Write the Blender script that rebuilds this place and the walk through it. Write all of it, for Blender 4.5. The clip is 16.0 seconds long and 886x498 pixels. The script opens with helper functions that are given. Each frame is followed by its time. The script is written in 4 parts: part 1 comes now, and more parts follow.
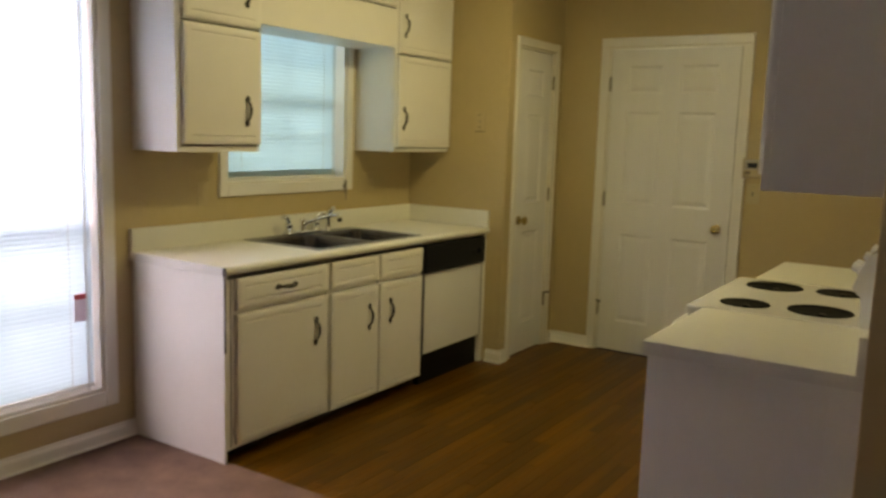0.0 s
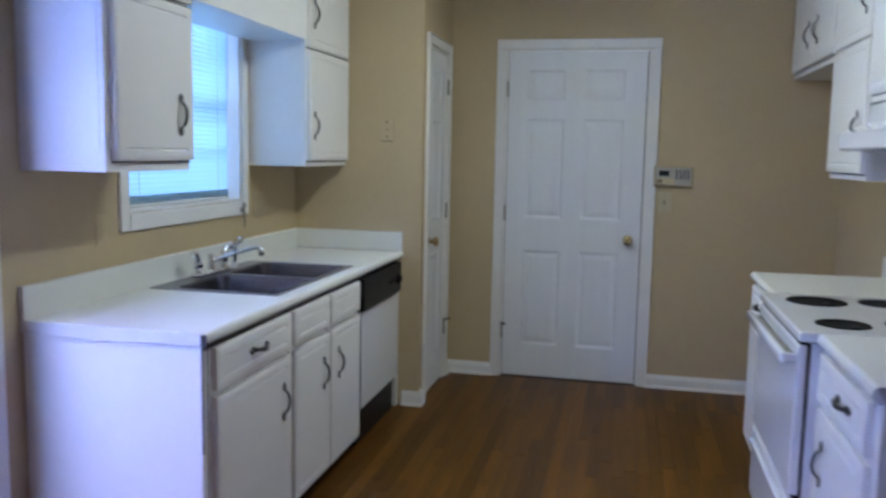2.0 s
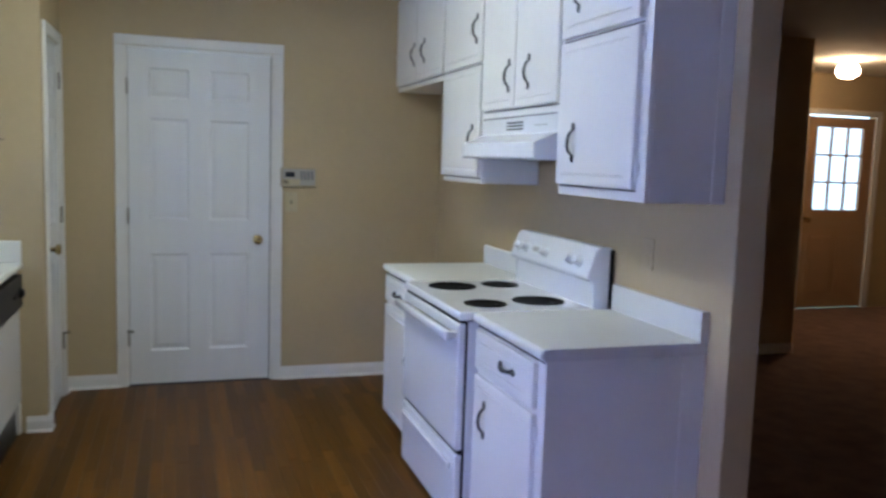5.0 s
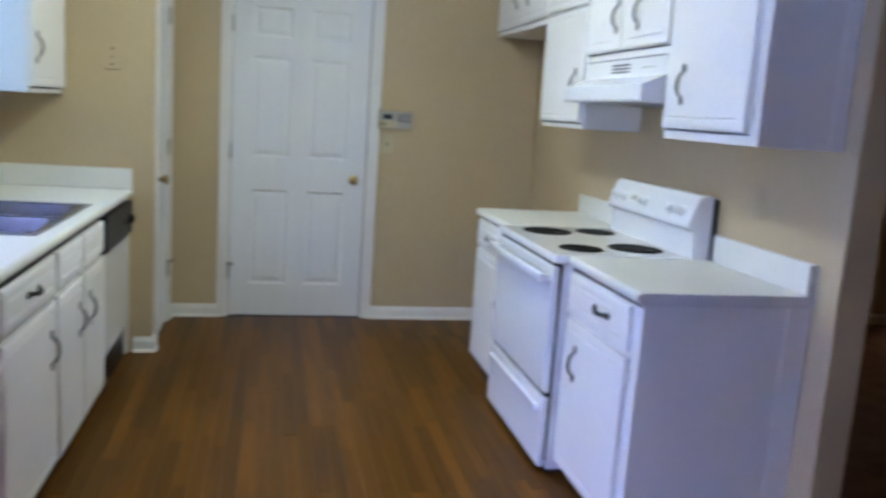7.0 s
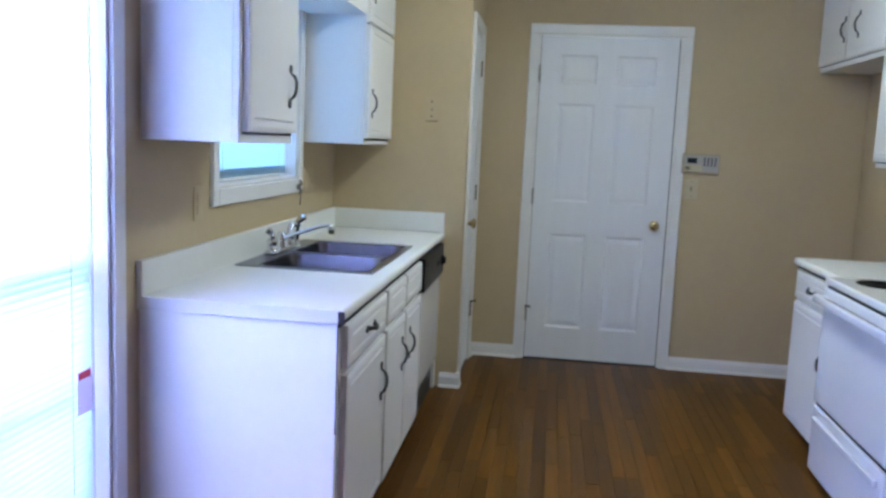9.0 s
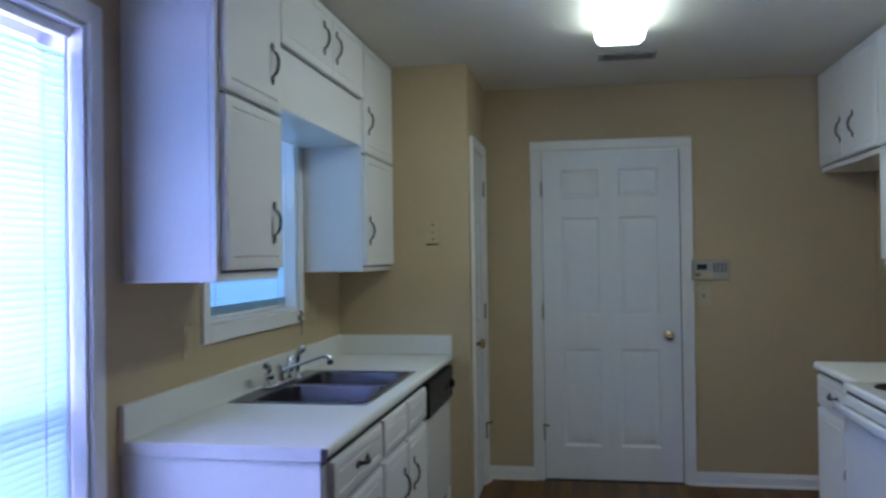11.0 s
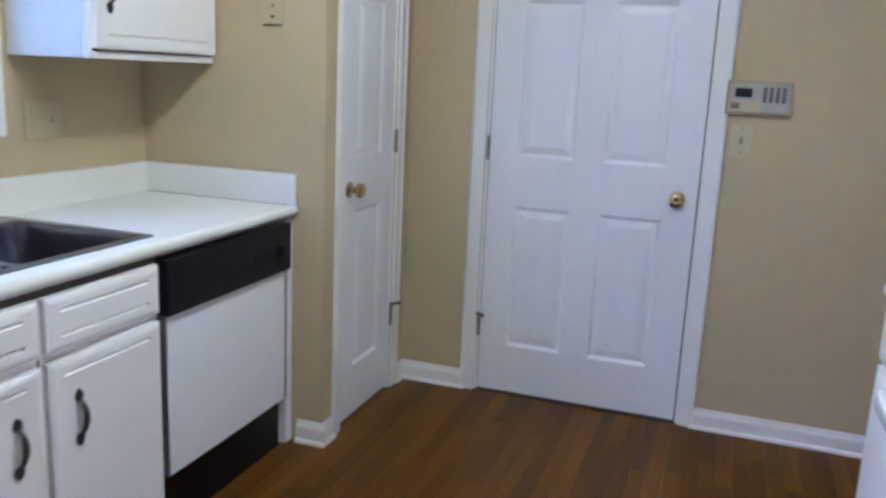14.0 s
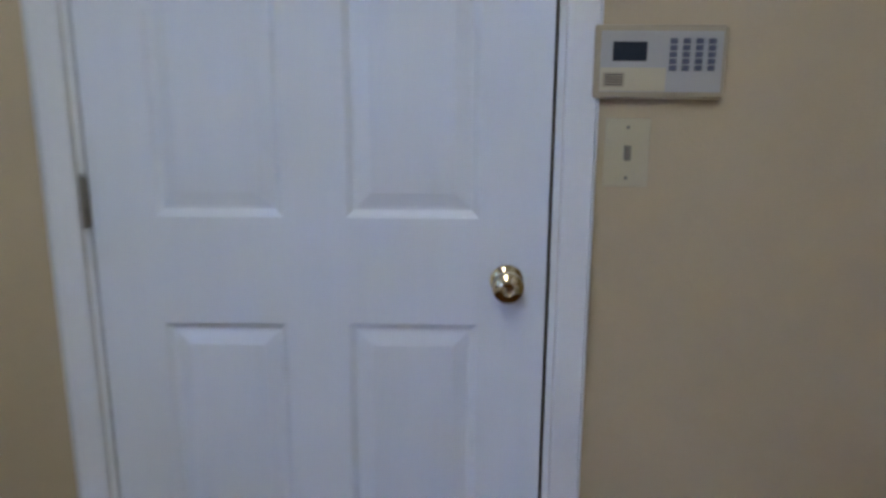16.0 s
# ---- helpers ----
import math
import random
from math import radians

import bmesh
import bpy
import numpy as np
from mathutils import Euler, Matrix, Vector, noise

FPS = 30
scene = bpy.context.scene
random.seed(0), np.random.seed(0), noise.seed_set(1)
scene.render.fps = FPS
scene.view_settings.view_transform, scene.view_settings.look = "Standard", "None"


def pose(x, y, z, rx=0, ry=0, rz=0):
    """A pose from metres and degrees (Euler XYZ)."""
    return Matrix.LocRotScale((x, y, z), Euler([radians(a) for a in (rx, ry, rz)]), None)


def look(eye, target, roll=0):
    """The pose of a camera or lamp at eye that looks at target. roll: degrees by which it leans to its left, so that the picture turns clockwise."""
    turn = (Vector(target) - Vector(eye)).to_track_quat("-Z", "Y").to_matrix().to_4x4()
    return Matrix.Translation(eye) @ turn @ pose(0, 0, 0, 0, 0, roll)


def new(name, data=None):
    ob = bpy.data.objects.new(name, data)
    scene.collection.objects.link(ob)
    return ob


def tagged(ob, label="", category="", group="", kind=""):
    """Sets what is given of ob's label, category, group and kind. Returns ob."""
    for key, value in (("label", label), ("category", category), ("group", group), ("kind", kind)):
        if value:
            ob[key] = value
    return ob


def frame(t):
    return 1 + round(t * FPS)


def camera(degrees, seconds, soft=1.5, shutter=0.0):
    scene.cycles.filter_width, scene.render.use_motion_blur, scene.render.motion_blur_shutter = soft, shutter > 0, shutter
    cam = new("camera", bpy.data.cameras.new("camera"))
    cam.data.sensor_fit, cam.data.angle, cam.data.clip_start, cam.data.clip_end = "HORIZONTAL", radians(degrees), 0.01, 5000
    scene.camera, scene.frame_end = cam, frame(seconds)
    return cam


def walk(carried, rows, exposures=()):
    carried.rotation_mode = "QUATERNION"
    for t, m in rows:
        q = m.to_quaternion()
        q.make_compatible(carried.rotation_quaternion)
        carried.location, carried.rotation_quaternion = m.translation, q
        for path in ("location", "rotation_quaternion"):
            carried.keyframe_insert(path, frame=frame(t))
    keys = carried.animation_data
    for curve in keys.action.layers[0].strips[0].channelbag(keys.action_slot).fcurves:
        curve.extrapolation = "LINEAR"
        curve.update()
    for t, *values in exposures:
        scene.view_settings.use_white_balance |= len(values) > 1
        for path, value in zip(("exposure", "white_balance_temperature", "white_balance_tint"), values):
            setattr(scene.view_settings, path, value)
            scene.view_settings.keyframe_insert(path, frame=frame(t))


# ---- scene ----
cam = camera(56.9, 16.0, soft=2.8, shutter=0.5)

PATH = [
    (0, (0.217, -0.063, 1.461), (-0.864, 1.597, 1.184), 1.8),
    (0.5, (-0.123, 0.003, 1.433), (-1.037, 1.764, 1.18), 0.9),
    (1, (-0.458, 0.043, 1.438), (-1.268, 1.84, 1.099), 1.1),
    (1.5, (-0.804, 0.017, 1.439), (-1.353, 1.91, 1.101), 0.1),
    (2, (-1.191, 0.099, 1.426), (-1.62, 2.038, 1.194), 1.1),
    (2.5, (-1.451, 0.107, 1.431), (-1.963, 2.028, 1.211), 2.1),
    (3, (-1.685, 0.022, 1.453), (-1.908, 1.996, 1.219), 1.5),
    (3.5, (-1.727, -0.055, 1.48), (-1.874, 1.924, 1.235), 2.0),
    (4, (-1.664, -0.063, 1.456), (-1.545, 1.921, 1.231), 1.3),
    (4.5, (-1.651, -0.073, 1.46), (-1.218, 1.869, 1.251), 1.2),
    (4.7, (-1.64, -0.06, 1.462), (-1.126, 1.861, 1.256), 1.4),
    (5.75, (-1.645, 0.0, 1.425), (-0.905, 1.845, 1.17), 2.6),
    (6.8, (-1.676, -0.03, 1.401), (-1.144, 1.874, 1.096), 3.1),
    (7, (-1.679, -0.026, 1.384), (-1.264, 1.903, 1.054), 3.8),
    (7.5, (-1.729, -0.04, 1.375), (-1.676, 1.934, 1.058), 2.0),
    (8, (-1.79, -0.011, 1.379), (-1.965, 1.956, 1.062), 2.1),
    (8.2, (-1.788, -0.018, 1.38), (-1.994, 1.949, 1.08), 2.2),
    (10.3, (-1.858, 0.027, 1.399), (-2.173, 1.994, 1.216), 1.6),
    (10.5, (-1.818, -0.026, 1.415), (-2.142, 1.948, 1.375), 0.7),
    (11, (-1.656, 0.051, 1.416), (-2.002, 2.021, 1.435), -0.8),
    (11.5, (-1.418, 0.169, 1.386), (-1.726, 2.137, 1.213), 3.9),
    (12, (-1.118, 0.553, 1.361), (-1.322, 2.51, 1.005), 3.0),
    (12.5, (-0.964, 0.891, 1.38), (-1.349, 2.826, 1.052), 3.7),
    (13, (-0.735, 1.237, 1.419), (-1.469, 3.065, 1.069), 5.7),
    (13.2, (-0.743, 1.342, 1.428), (-1.513, 3.146, 1.038), 4.7),
    (13.5, (-0.79, 1.586, 1.415), (-1.525, 3.403, 1.021), 4.7),
    (14, (-0.984, 1.983, 1.351), (-1.623, 3.832, 0.932), 2.6),
    (14.5, (-1.066, 2.403, 1.365), (-1.768, 4.243, 1.014), 1.3),
    (15, (-1.331, 2.847, 1.354), (-1.612, 4.754, 0.822), 4.1),
    (15.5, (-1.303, 3.262, 1.328), (-1.369, 5.215, 0.899), 1.5),
    (16, (-1.272, 3.791, 1.35), (-1.287, 5.729, 0.853), 0.3),
]
EXPO = [(0, -0.22, 14920, 1.3), (0.25, -0.33, 8000, 2.8), (0.5, -0.45, 5500, 4.2), (1, -0.46, 5460, 8.2), (1.5, -0.06, 5470, 12.9),
        (2, 0.15, 5340, 15.1), (2.5, 0.27, 5150, 15.1), (3, -0.09, 5220, 12.7), (3.5, -0.38, 5240, 11.4), (4, -0.25, 5450, 12.2),
        (4.5, 0.14, 5510, 13.1), (4.7, 0.2, 5490, 14.2), (6.8, 0.63, 5510, 9.8), (7, 0.63, 5510, 10.6), (7.5, 0.5, 5410, 12.6),
        (8, 0.54, 5310, 14.4), (8.2, 0.54, 5310, 16.8), (10.3, -0.27, 5230, 8.2), (10.5, -0.44, 5230, 9.7), (11, -0.45, 5190, 9.6),
        (11.5, -0.51, 5140, 11.5), (12, 0.14, 5290, 13.4), (12.5, 0.45, 5400, 16.6), (13, 0.78, 5300, 19), (13.5, 0.83, 5300, 19.1),
        (14, 0.83, 5170, 19.9), (14.5, 0.74, 5230, 17.6), (15, 0.67, 5210, 18.4), (15.5, 0.4, 5110, 18.9), (16, 0.33, 5150, 20.2)]
walk(cam, [(t, look(eye, target, roll)) for t, eye, target, roll in PATH], EXPO)

# ---------------------------------------------------------------- light
W_X, E_X = -3.03, 0.03          # west wall face, kitchen's east wall face
N_Y, S_Y = 5.25, -1.3            # north wall face, south wall face
CEIL = 2.475
world = bpy.data.worlds.new("sky")
scene.world = world
world.use_nodes = True
wn = world.node_tree.nodes
sky = wn.new("ShaderNodeTexSky")
sky.sky_type = "NISHITA"
sky.sun_disc = False
sky.sun_elevation, sky.sun_rotation = radians(50), radians(100)
world.node_tree.links.new(sky.outputs[0], wn["Background"].inputs[0])
wn["Background"].inputs[1].default_value = 0.12


def lamp(name, kind, m, energy, color, **kw):
    d = bpy.data.lights.new(name, kind)
    d.energy, d.color = energy, color
    if "size" in kw:
        d.shape, d.size, d.size_y = "RECTANGLE", kw["size"][0], kw["size"][1]
    if "angle" in kw:
        d.angle = kw["angle"]
    o = new(name, d)
    o.matrix_world = m
    return tagged(o, kind="structure")


lamp("sun", "SUN", look((20, -4, 26), (0, 0, 0)), 1.2, (1, 0.95, 0.88), angle=radians(12))
DAY = (0.60, 0.56, 1.0)
lamp("sky_light_dining_upper", "AREA", look((-3.36, 1.285, 1.56), (0, 1.285, 1.30)), 110, DAY, size=(1.65, 1.02))
lamp("sky_light_dining_lower", "AREA", look((-3.36, 1.285, 0.64), (0, 1.285, 0.70)), 36, DAY, size=(1.65, 0.74))
lamp("sky_light_kitchen", "AREA", look((-3.36, 3.33, 1.63), (0, 3.33, 1.3)), 14, (0.37, 0.58, 1.0), size=(0.92, 0.86))


# ---------------------------------------------------------------- materials
def material(name, base, rough=0.5, metal=0.0, vary=0.0, scale=8.0, bump=0.0, bump_scale=60.0, detail=None,
             coat=0.0, stretch=(1, 1, 1), per_object=0.0, spec=0.5):
    """A paint, laminate, metal or plastic: broad stains, fine grain, and a fine relief."""
    m = bpy.data.materials.new(name)
    m.use_nodes = True
    n, l = m.node_tree.nodes, m.node_tree.links
    b = n["Principled BSDF"]
    b.inputs["Roughness"].default_value = rough
    b.inputs["Metallic"].default_value = metal
    b.inputs["Coat Weight"].default_value = coat
    b.inputs["Specular IOR Level"].default_value = spec
    b.inputs["Base Color"].default_value = (*base, 1)
    co = n.new("ShaderNodeTexCoord")
    mp = n.new("ShaderNodeMapping")
    mp.inputs["Scale"].default_value = stretch
    l.new(co.outputs["Object"], mp.inputs[0])
    if per_object:
        own = n.new("ShaderNodeObjectInfo")
        far = n.new("ShaderNodeVectorMath")
        far.operation = "SCALE"
        far.inputs[0].default_value = (37, 91, 53)
        l.new(own.outputs["Random"], far.inputs["Scale"])
        l.new(far.outputs[0], mp.inputs["Location"])
    if vary:
        big = n.new("ShaderNodeTexNoise")
        big.inputs["Scale"].default_value, big.inputs["Detail"].default_value = scale, 6
        fine = n.new("ShaderNodeTexNoise")
        fine.inputs["Scale"].default_value, fine.inputs["Detail"].default_value = scale * 14, 3
        l.new(mp.outputs[0], big.inputs[0]), l.new(mp.outputs[0], fine.inputs[0])
        add = n.new("ShaderNodeMath")
        add.operation = "MULTIPLY_ADD"
        add.inputs[1].default_value = 0.4
        l.new(fine.outputs[0], add.inputs[0]), l.new(big.outputs[0], add.inputs[2])
        ramp = n.new("ShaderNodeMapRange")
        ramp.inputs[1].default_value, ramp.inputs[2].default_value = 0.45, 0.95
        ramp.inputs[3].default_value, ramp.inputs[4].default_value = 1 - vary, 1 + vary * 0.5
        l.new(add.outputs[0], ramp.inputs[0])
        last = ramp.outputs[0]
        if per_object:
            info = n.new("ShaderNodeObjectInfo")
            r2 = n.new("ShaderNodeMapRange")
            r2.inputs[3].default_value, r2.inputs[4].default_value = 1 - per_object, 1 + per_object
            l.new(info.outputs["Random"], r2.inputs[0])
            mul = n.new("ShaderNodeMath")
            mul.operation = "MULTIPLY"
            l.new(last, mul.inputs[0]), l.new(r2.outputs[0], mul.inputs[1])
            last = mul.outputs[0]
        sc = n.new("ShaderNodeVectorMath")
        sc.operation = "SCALE"
        sc.inputs[0].default_value = base
        l.new(last, sc.inputs["Scale"])
        l.new(sc.outputs[0], b.inputs["Base Color"])
        rr = n.new("ShaderNodeMapRange")
        rr.inputs[1].default_value, rr.inputs[2].default_value = 0.3, 0.75
        rr.inputs[3].default_value, rr.inputs[4].default_value = max(0.02, rough - 0.02), min(1, rough + 0.03)
        l.new(big.outputs[0], rr.inputs[0]), l.new(rr.outputs[0], b.inputs["Roughness"])
    if bump:
        bn = n.new("ShaderNodeTexNoise")
        bn.inputs["Scale"].default_value, bn.inputs["Detail"].default_value = bump_scale, 4
        l.new(mp.outputs[0], bn.inputs[0])
        bu = n.new("ShaderNodeBump")
        bu.inputs["Strength"].default_value, bu.inputs["Distance"].default_value = bump, 0.004
        l.new(bn.outputs[0], bu.inputs["Height"]), l.new(bu.outputs[0], b.inputs["Normal"])
    return m


def glow(name, color, strength):
    m = bpy.data.materials.new(name)
    m.use_nodes = True
    n, l = m.node_tree.nodes, m.node_tree.links
    n.remove(n["Principled BSDF"])
    e = n.new("ShaderNodeEmission")
    e.inputs[0].default_value, e.inputs[1].default_value = (*color, 1), strength
    l.new(e.outputs[0], n["Material Output"].inputs[0])
    return m


def see_through(name, color, mix):
    """Thin vinyl that lets part of the daylight through."""
    m = bpy.data.materials.new(name)
    m.use_nodes = True
    n, l = m.node_tree.nodes, m.node_tree.links
    b = n["Principled BSDF"]
    b.inputs["Base Color"].default_value, b.inputs["Roughness"].default_value = (*color, 1), 0.45
    t = n.new("ShaderNodeBsdfTranslucent")
    t.inputs[0].default_value = (*color, 1)
    s = n.new("ShaderNodeMixShader")
    s.inputs[0].default_value = mix
    l.new(b.outputs[0], s.inputs[1]), l.new(t.outputs[0], s.inputs[2])
    l.new(s.outputs[0], n["Material Output"].inputs[0])
    return m


M_WALL = material("beige_wall_paint", (0.512, 0.402, 0.233), 0.62, vary=0.07, scale=1.6, bump=0.25, bump_scale=140)
M_CEIL = material("ceiling_texture", (0.70, 0.66, 0.57), 0.9, vary=0.05, scale=2.0, bump=0.8, bump_scale=90)
M_TRIM = material("white_trim_paint", (0.78, 0.76, 0.72), 0.35, vary=0.05, scale=5, bump=0.06, bump_scale=50)
M_DOOR = material("white_door_paint", (0.76, 0.76, 0.76), 0.38, vary=0.03, scale=3, bump=0.035, bump_scale=45, stretch=(6, 6, 0.35))
M_CAB = material("white_cabinet_paint", (0.82, 0.80, 0.76), 0.40, vary=0.04, scale=3, bump=0.04, bump_scale=30)
M_LAM = material("white_laminate", (0.76, 0.75, 0.69), 0.42, vary=0.04, scale=3)
M_LAMEDGE = material("laminate_edge_strip", (0.72, 0.70, 0.66), 0.4, vary=0.08, scale=9)
# chipped board, and dark colour standing in for shade in gaps and slots
M_GAP = material("dark_gap_shade_and_bare_board", (0.062, 0.055, 0.052), 0.9, vary=0.3, scale=30)
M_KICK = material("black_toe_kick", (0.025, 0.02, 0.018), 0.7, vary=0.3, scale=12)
M_IRON = material("dark_pewter_iron", (0.085, 0.08, 0.075), 0.36, metal=0.7, vary=0.3, scale=60, bump=0.3, bump_scale=300)
M_BRASS = material("polished_brass", (0.62, 0.49, 0.26), 0.10, metal=1.0, vary=0.12, scale=40)
M_STEEL = material("brushed_stainless_steel", (0.24, 0.24, 0.26), 0.34, metal=1.0, vary=0.15, scale=10, bump=0.05, bump_scale=200, stretch=(1, 12, 1))
M_BOWL = material("worn_steel_bowl", (0.25, 0.245, 0.28), 0.25, metal=1.0, vary=0.08, scale=3)
M_CHROME = material("chrome", (0.80, 0.81, 0.83), 0.08, metal=1.0, vary=0.04, scale=20)
M_NICKEL = material("worn_hinge_metal", (0.28, 0.25, 0.20), 0.42, metal=0.9, vary=0.2, scale=60)
M_STOP = material("dark_bronze_stop", (0.13, 0.11, 0.085), 0.45, metal=0.7, vary=0.2, scale=60)
M_ENAMEL = material("white_enamel", (0.82, 0.82, 0.82), 0.10, vary=0.03, scale=4, coat=0.3)
# real black plastic; also fills gaps of the range as dark shade
M_BLACK = material("black_plastic_and_gap_shade", (0.004, 0.004, 0.006), 0.40, vary=0.25, scale=20, spec=0.22)
M_COIL = material("black_porcelain_bowl", (0.004, 0.004, 0.005), 0.6, vary=0.3, scale=30, spec=0.08)
M_WHITEPL = material("white_plastic", (0.72, 0.72, 0.70), 0.4, vary=0.03, scale=10)
M_BEIGEPL = material("almond_plastic", (0.42, 0.34, 0.21), 0.42, vary=0.05, scale=14)
M_PAINTED = material("painted_over_plate", (0.515, 0.41, 0.245), 0.5, vary=0.05, scale=14)
M_FACE = material("pale_grey_plastic", (0.43, 0.40, 0.35), 0.45, vary=0.04, scale=14)
M_VENT = material("dusty_vent_metal", (0.30, 0.28, 0.24), 0.6, vary=0.15, scale=20)
M_ALMOND = material("almond_switch_plastic", (0.53, 0.46, 0.285), 0.42, vary=0.04, scale=14)
M_GREY = material("grey_button_plastic", (0.11, 0.11, 0.14), 0.5, vary=0.08, scale=30)
M_LCD = material("dark_display", (0.03, 0.036, 0.05), 0.15, vary=0.1, scale=20)
M_RED = see_through("red_print", (0.80, 0.14, 0.20), 0.55)
M_PAPER = see_through("printed_label_paper", (0.78, 0.70, 0.76), 0.55)
M_WOOD = material("stained_oak_strip", (0.126, 0.052, 0.006), 0.36, spec=0.13, vary=0.42, scale=2.6, bump=0.05, bump_scale=25,
                  stretch=(7, 0.5, 7), per_object=0.33)
M_SUB = material("floor_joint_dark", (0.065, 0.026, 0.006), 0.7, vary=0.2, scale=8)
M_CARPET = material("brown_carpet", (0.23, 0.145, 0.115), 0.95, vary=0.28, scale=7, bump=1.0, bump_scale=260, spec=0.1)
M_GRASS = material("lawn", (0.07, 0.11, 0.04), 0.9, vary=0.4, scale=3)
M_DARKDOOR = material("tan_entry_door_paint", (0.42, 0.27, 0.15), 0.5, vary=0.06, scale=4)
M_SLAT = see_through("white_vinyl_slat", (0.73, 0.84, 0.90), 0.72)
M_LAMP = glow("fluorescent_diffuser", (0.95, 0.985, 0.79), 18.0)
M_BULB = glow("warm_globe", (1.0, 0.66, 0.34), 60.0)
M_OUT = glow("bright_overcast_distance", (0.72, 0.90, 1.0), 2.6)
M_GLASS = bpy.data.materials.new("window_glass")
M_GLASS.use_nodes = True
gb = M_GLASS.node_tree.nodes["Principled BSDF"]
gb.inputs["Transmission Weight"].default_value, gb.inputs["Roughness"].default_value = 1.0, 0.0
gb.inputs["IOR"].default_value = 1.45


# ---------------------------------------------------------------- mesh helpers
def finish(bm, name, mat, smooth=False):
    bmesh.ops.recalc_face_normals(bm, faces=bm.faces[:])
    me = bpy.data.meshes.new(name)
    bm.to_mesh(me)
    bm.free()
    me.materials.append(mat)
    if smooth:
        for p in me.polygons:
            p.use_smooth = True
        me.set_sharp_from_angle(angle=radians(38))
    return me


def part(name, bm, mat, parent, label="", at=None, smooth=False):
    ob = new(name, finish(bm, name, mat, smooth) if isinstance(bm, bmesh.types.BMesh) else bm)
    ob.parent = parent
    if at is not None:
        ob.matrix_basis = at
    return tagged(ob, label=label)


def thing(name, m, label, category, group="", kind=""):
    ob = new(name)
    ob.empty_display_size = 0.1
    ob.matrix_world = m
    return tagged(ob, label, category, group, kind)


def solid(name, bm, mat, label, category, m=None, kind="", group="", smooth=False):
    ob = new(name, finish(bm, name, mat, smooth))
    if m is not None:
        ob.matrix_world = m
    return tagged(ob, label, category, group, kind)


def box(x0, x1, y0, y1, z0, z1, bevel=0.0, bm=None, seg=2):
    b = bmesh.new()
    v = [b.verts.new((x, y, z)) for x in (x0, x1) for y in (y0, y1) for z in (z0, z1)]
    for q in ((0, 1, 3, 2), (4, 6, 7, 5), (0, 4, 5, 1), (2, 3, 7, 6), (0, 2, 6, 4), (1, 5, 7, 3)):
        b.faces.new([v[i] for i in q])
    bmesh.ops.recalc_face_normals(b, faces=b.faces[:])
    if bevel:
        bmesh.ops.bevel(b, geom=b.edges[:], offset=bevel, segments=seg, affect="EDGES", profile=0.5)
    if bm is None:
        return b
    return join(bm, b)


def join(bm, other):
    tmp = bpy.data.meshes.new("tmp")
    other.to_mesh(tmp)
    other.free()
    bm.from_mesh(tmp)
    bpy.data.meshes.remove(tmp)
    return bm


def turned(profile, n=24, axis="Z", at=(0, 0, 0)):
    """A lathe: profile of (radius, height)."""
    b = bmesh.new()
    rings = []
    for r, h in profile:
        ring = []
        for i in range(n):
            a = 2 * math.pi * i / n
            p = Vector((max(r, 1e-4) * math.cos(a), max(r, 1e-4) * math.sin(a), h))
            if axis == "Y":
                p = Vector((p.x, -p.z, p.y))
            elif axis == "X":
                p = Vector((p.z, p.x, p.y))
            ring.append(b.verts.new(p + Vector(at)))
        rings.append(ring)
    for a, c in zip(rings, rings[1:]):
        for i in range(n):
            b.faces.new((a[i], a[(i + 1) % n], c[(i + 1) % n], c[i]))
    b.faces.new(rings[0][::-1]), b.faces.new(rings[-1])
    return b


def swept(points, widths, n=10, flat=1.0, side=(1, 0, 0)):
    """A bar of round or flattened section along points; widths: its half width at each."""
    b = bmesh.new()
    pts = [Vector(p) for p in points]
    s = Vector(side)
    rings = []
    for i, p in enumerate(pts):
        d = (pts[min(i + 1, len(pts) - 1)] - pts[max(i - 1, 0)]).normalized()
        u = (s - d * s.dot(d)).normalized()
        w = d.cross(u)
        hw = widths[i] if isinstance(widths[i], tuple) else (widths[i], widths[i] * flat)
        rings.append([b.verts.new(p + u * hw[0] * math.cos(2 * math.pi * k / n) + w * hw[1] * math.sin(2 * math.pi * k / n))
                      for k in range(n)])
    for a, c in zip(rings, rings[1:]):
        for k in range(n):
            b.faces.new((a[k], a[(k + 1) % n], c[(k + 1) % n], c[k]))
    b.faces.new(rings[0][::-1]), b.faces.new(rings[-1])
    return b


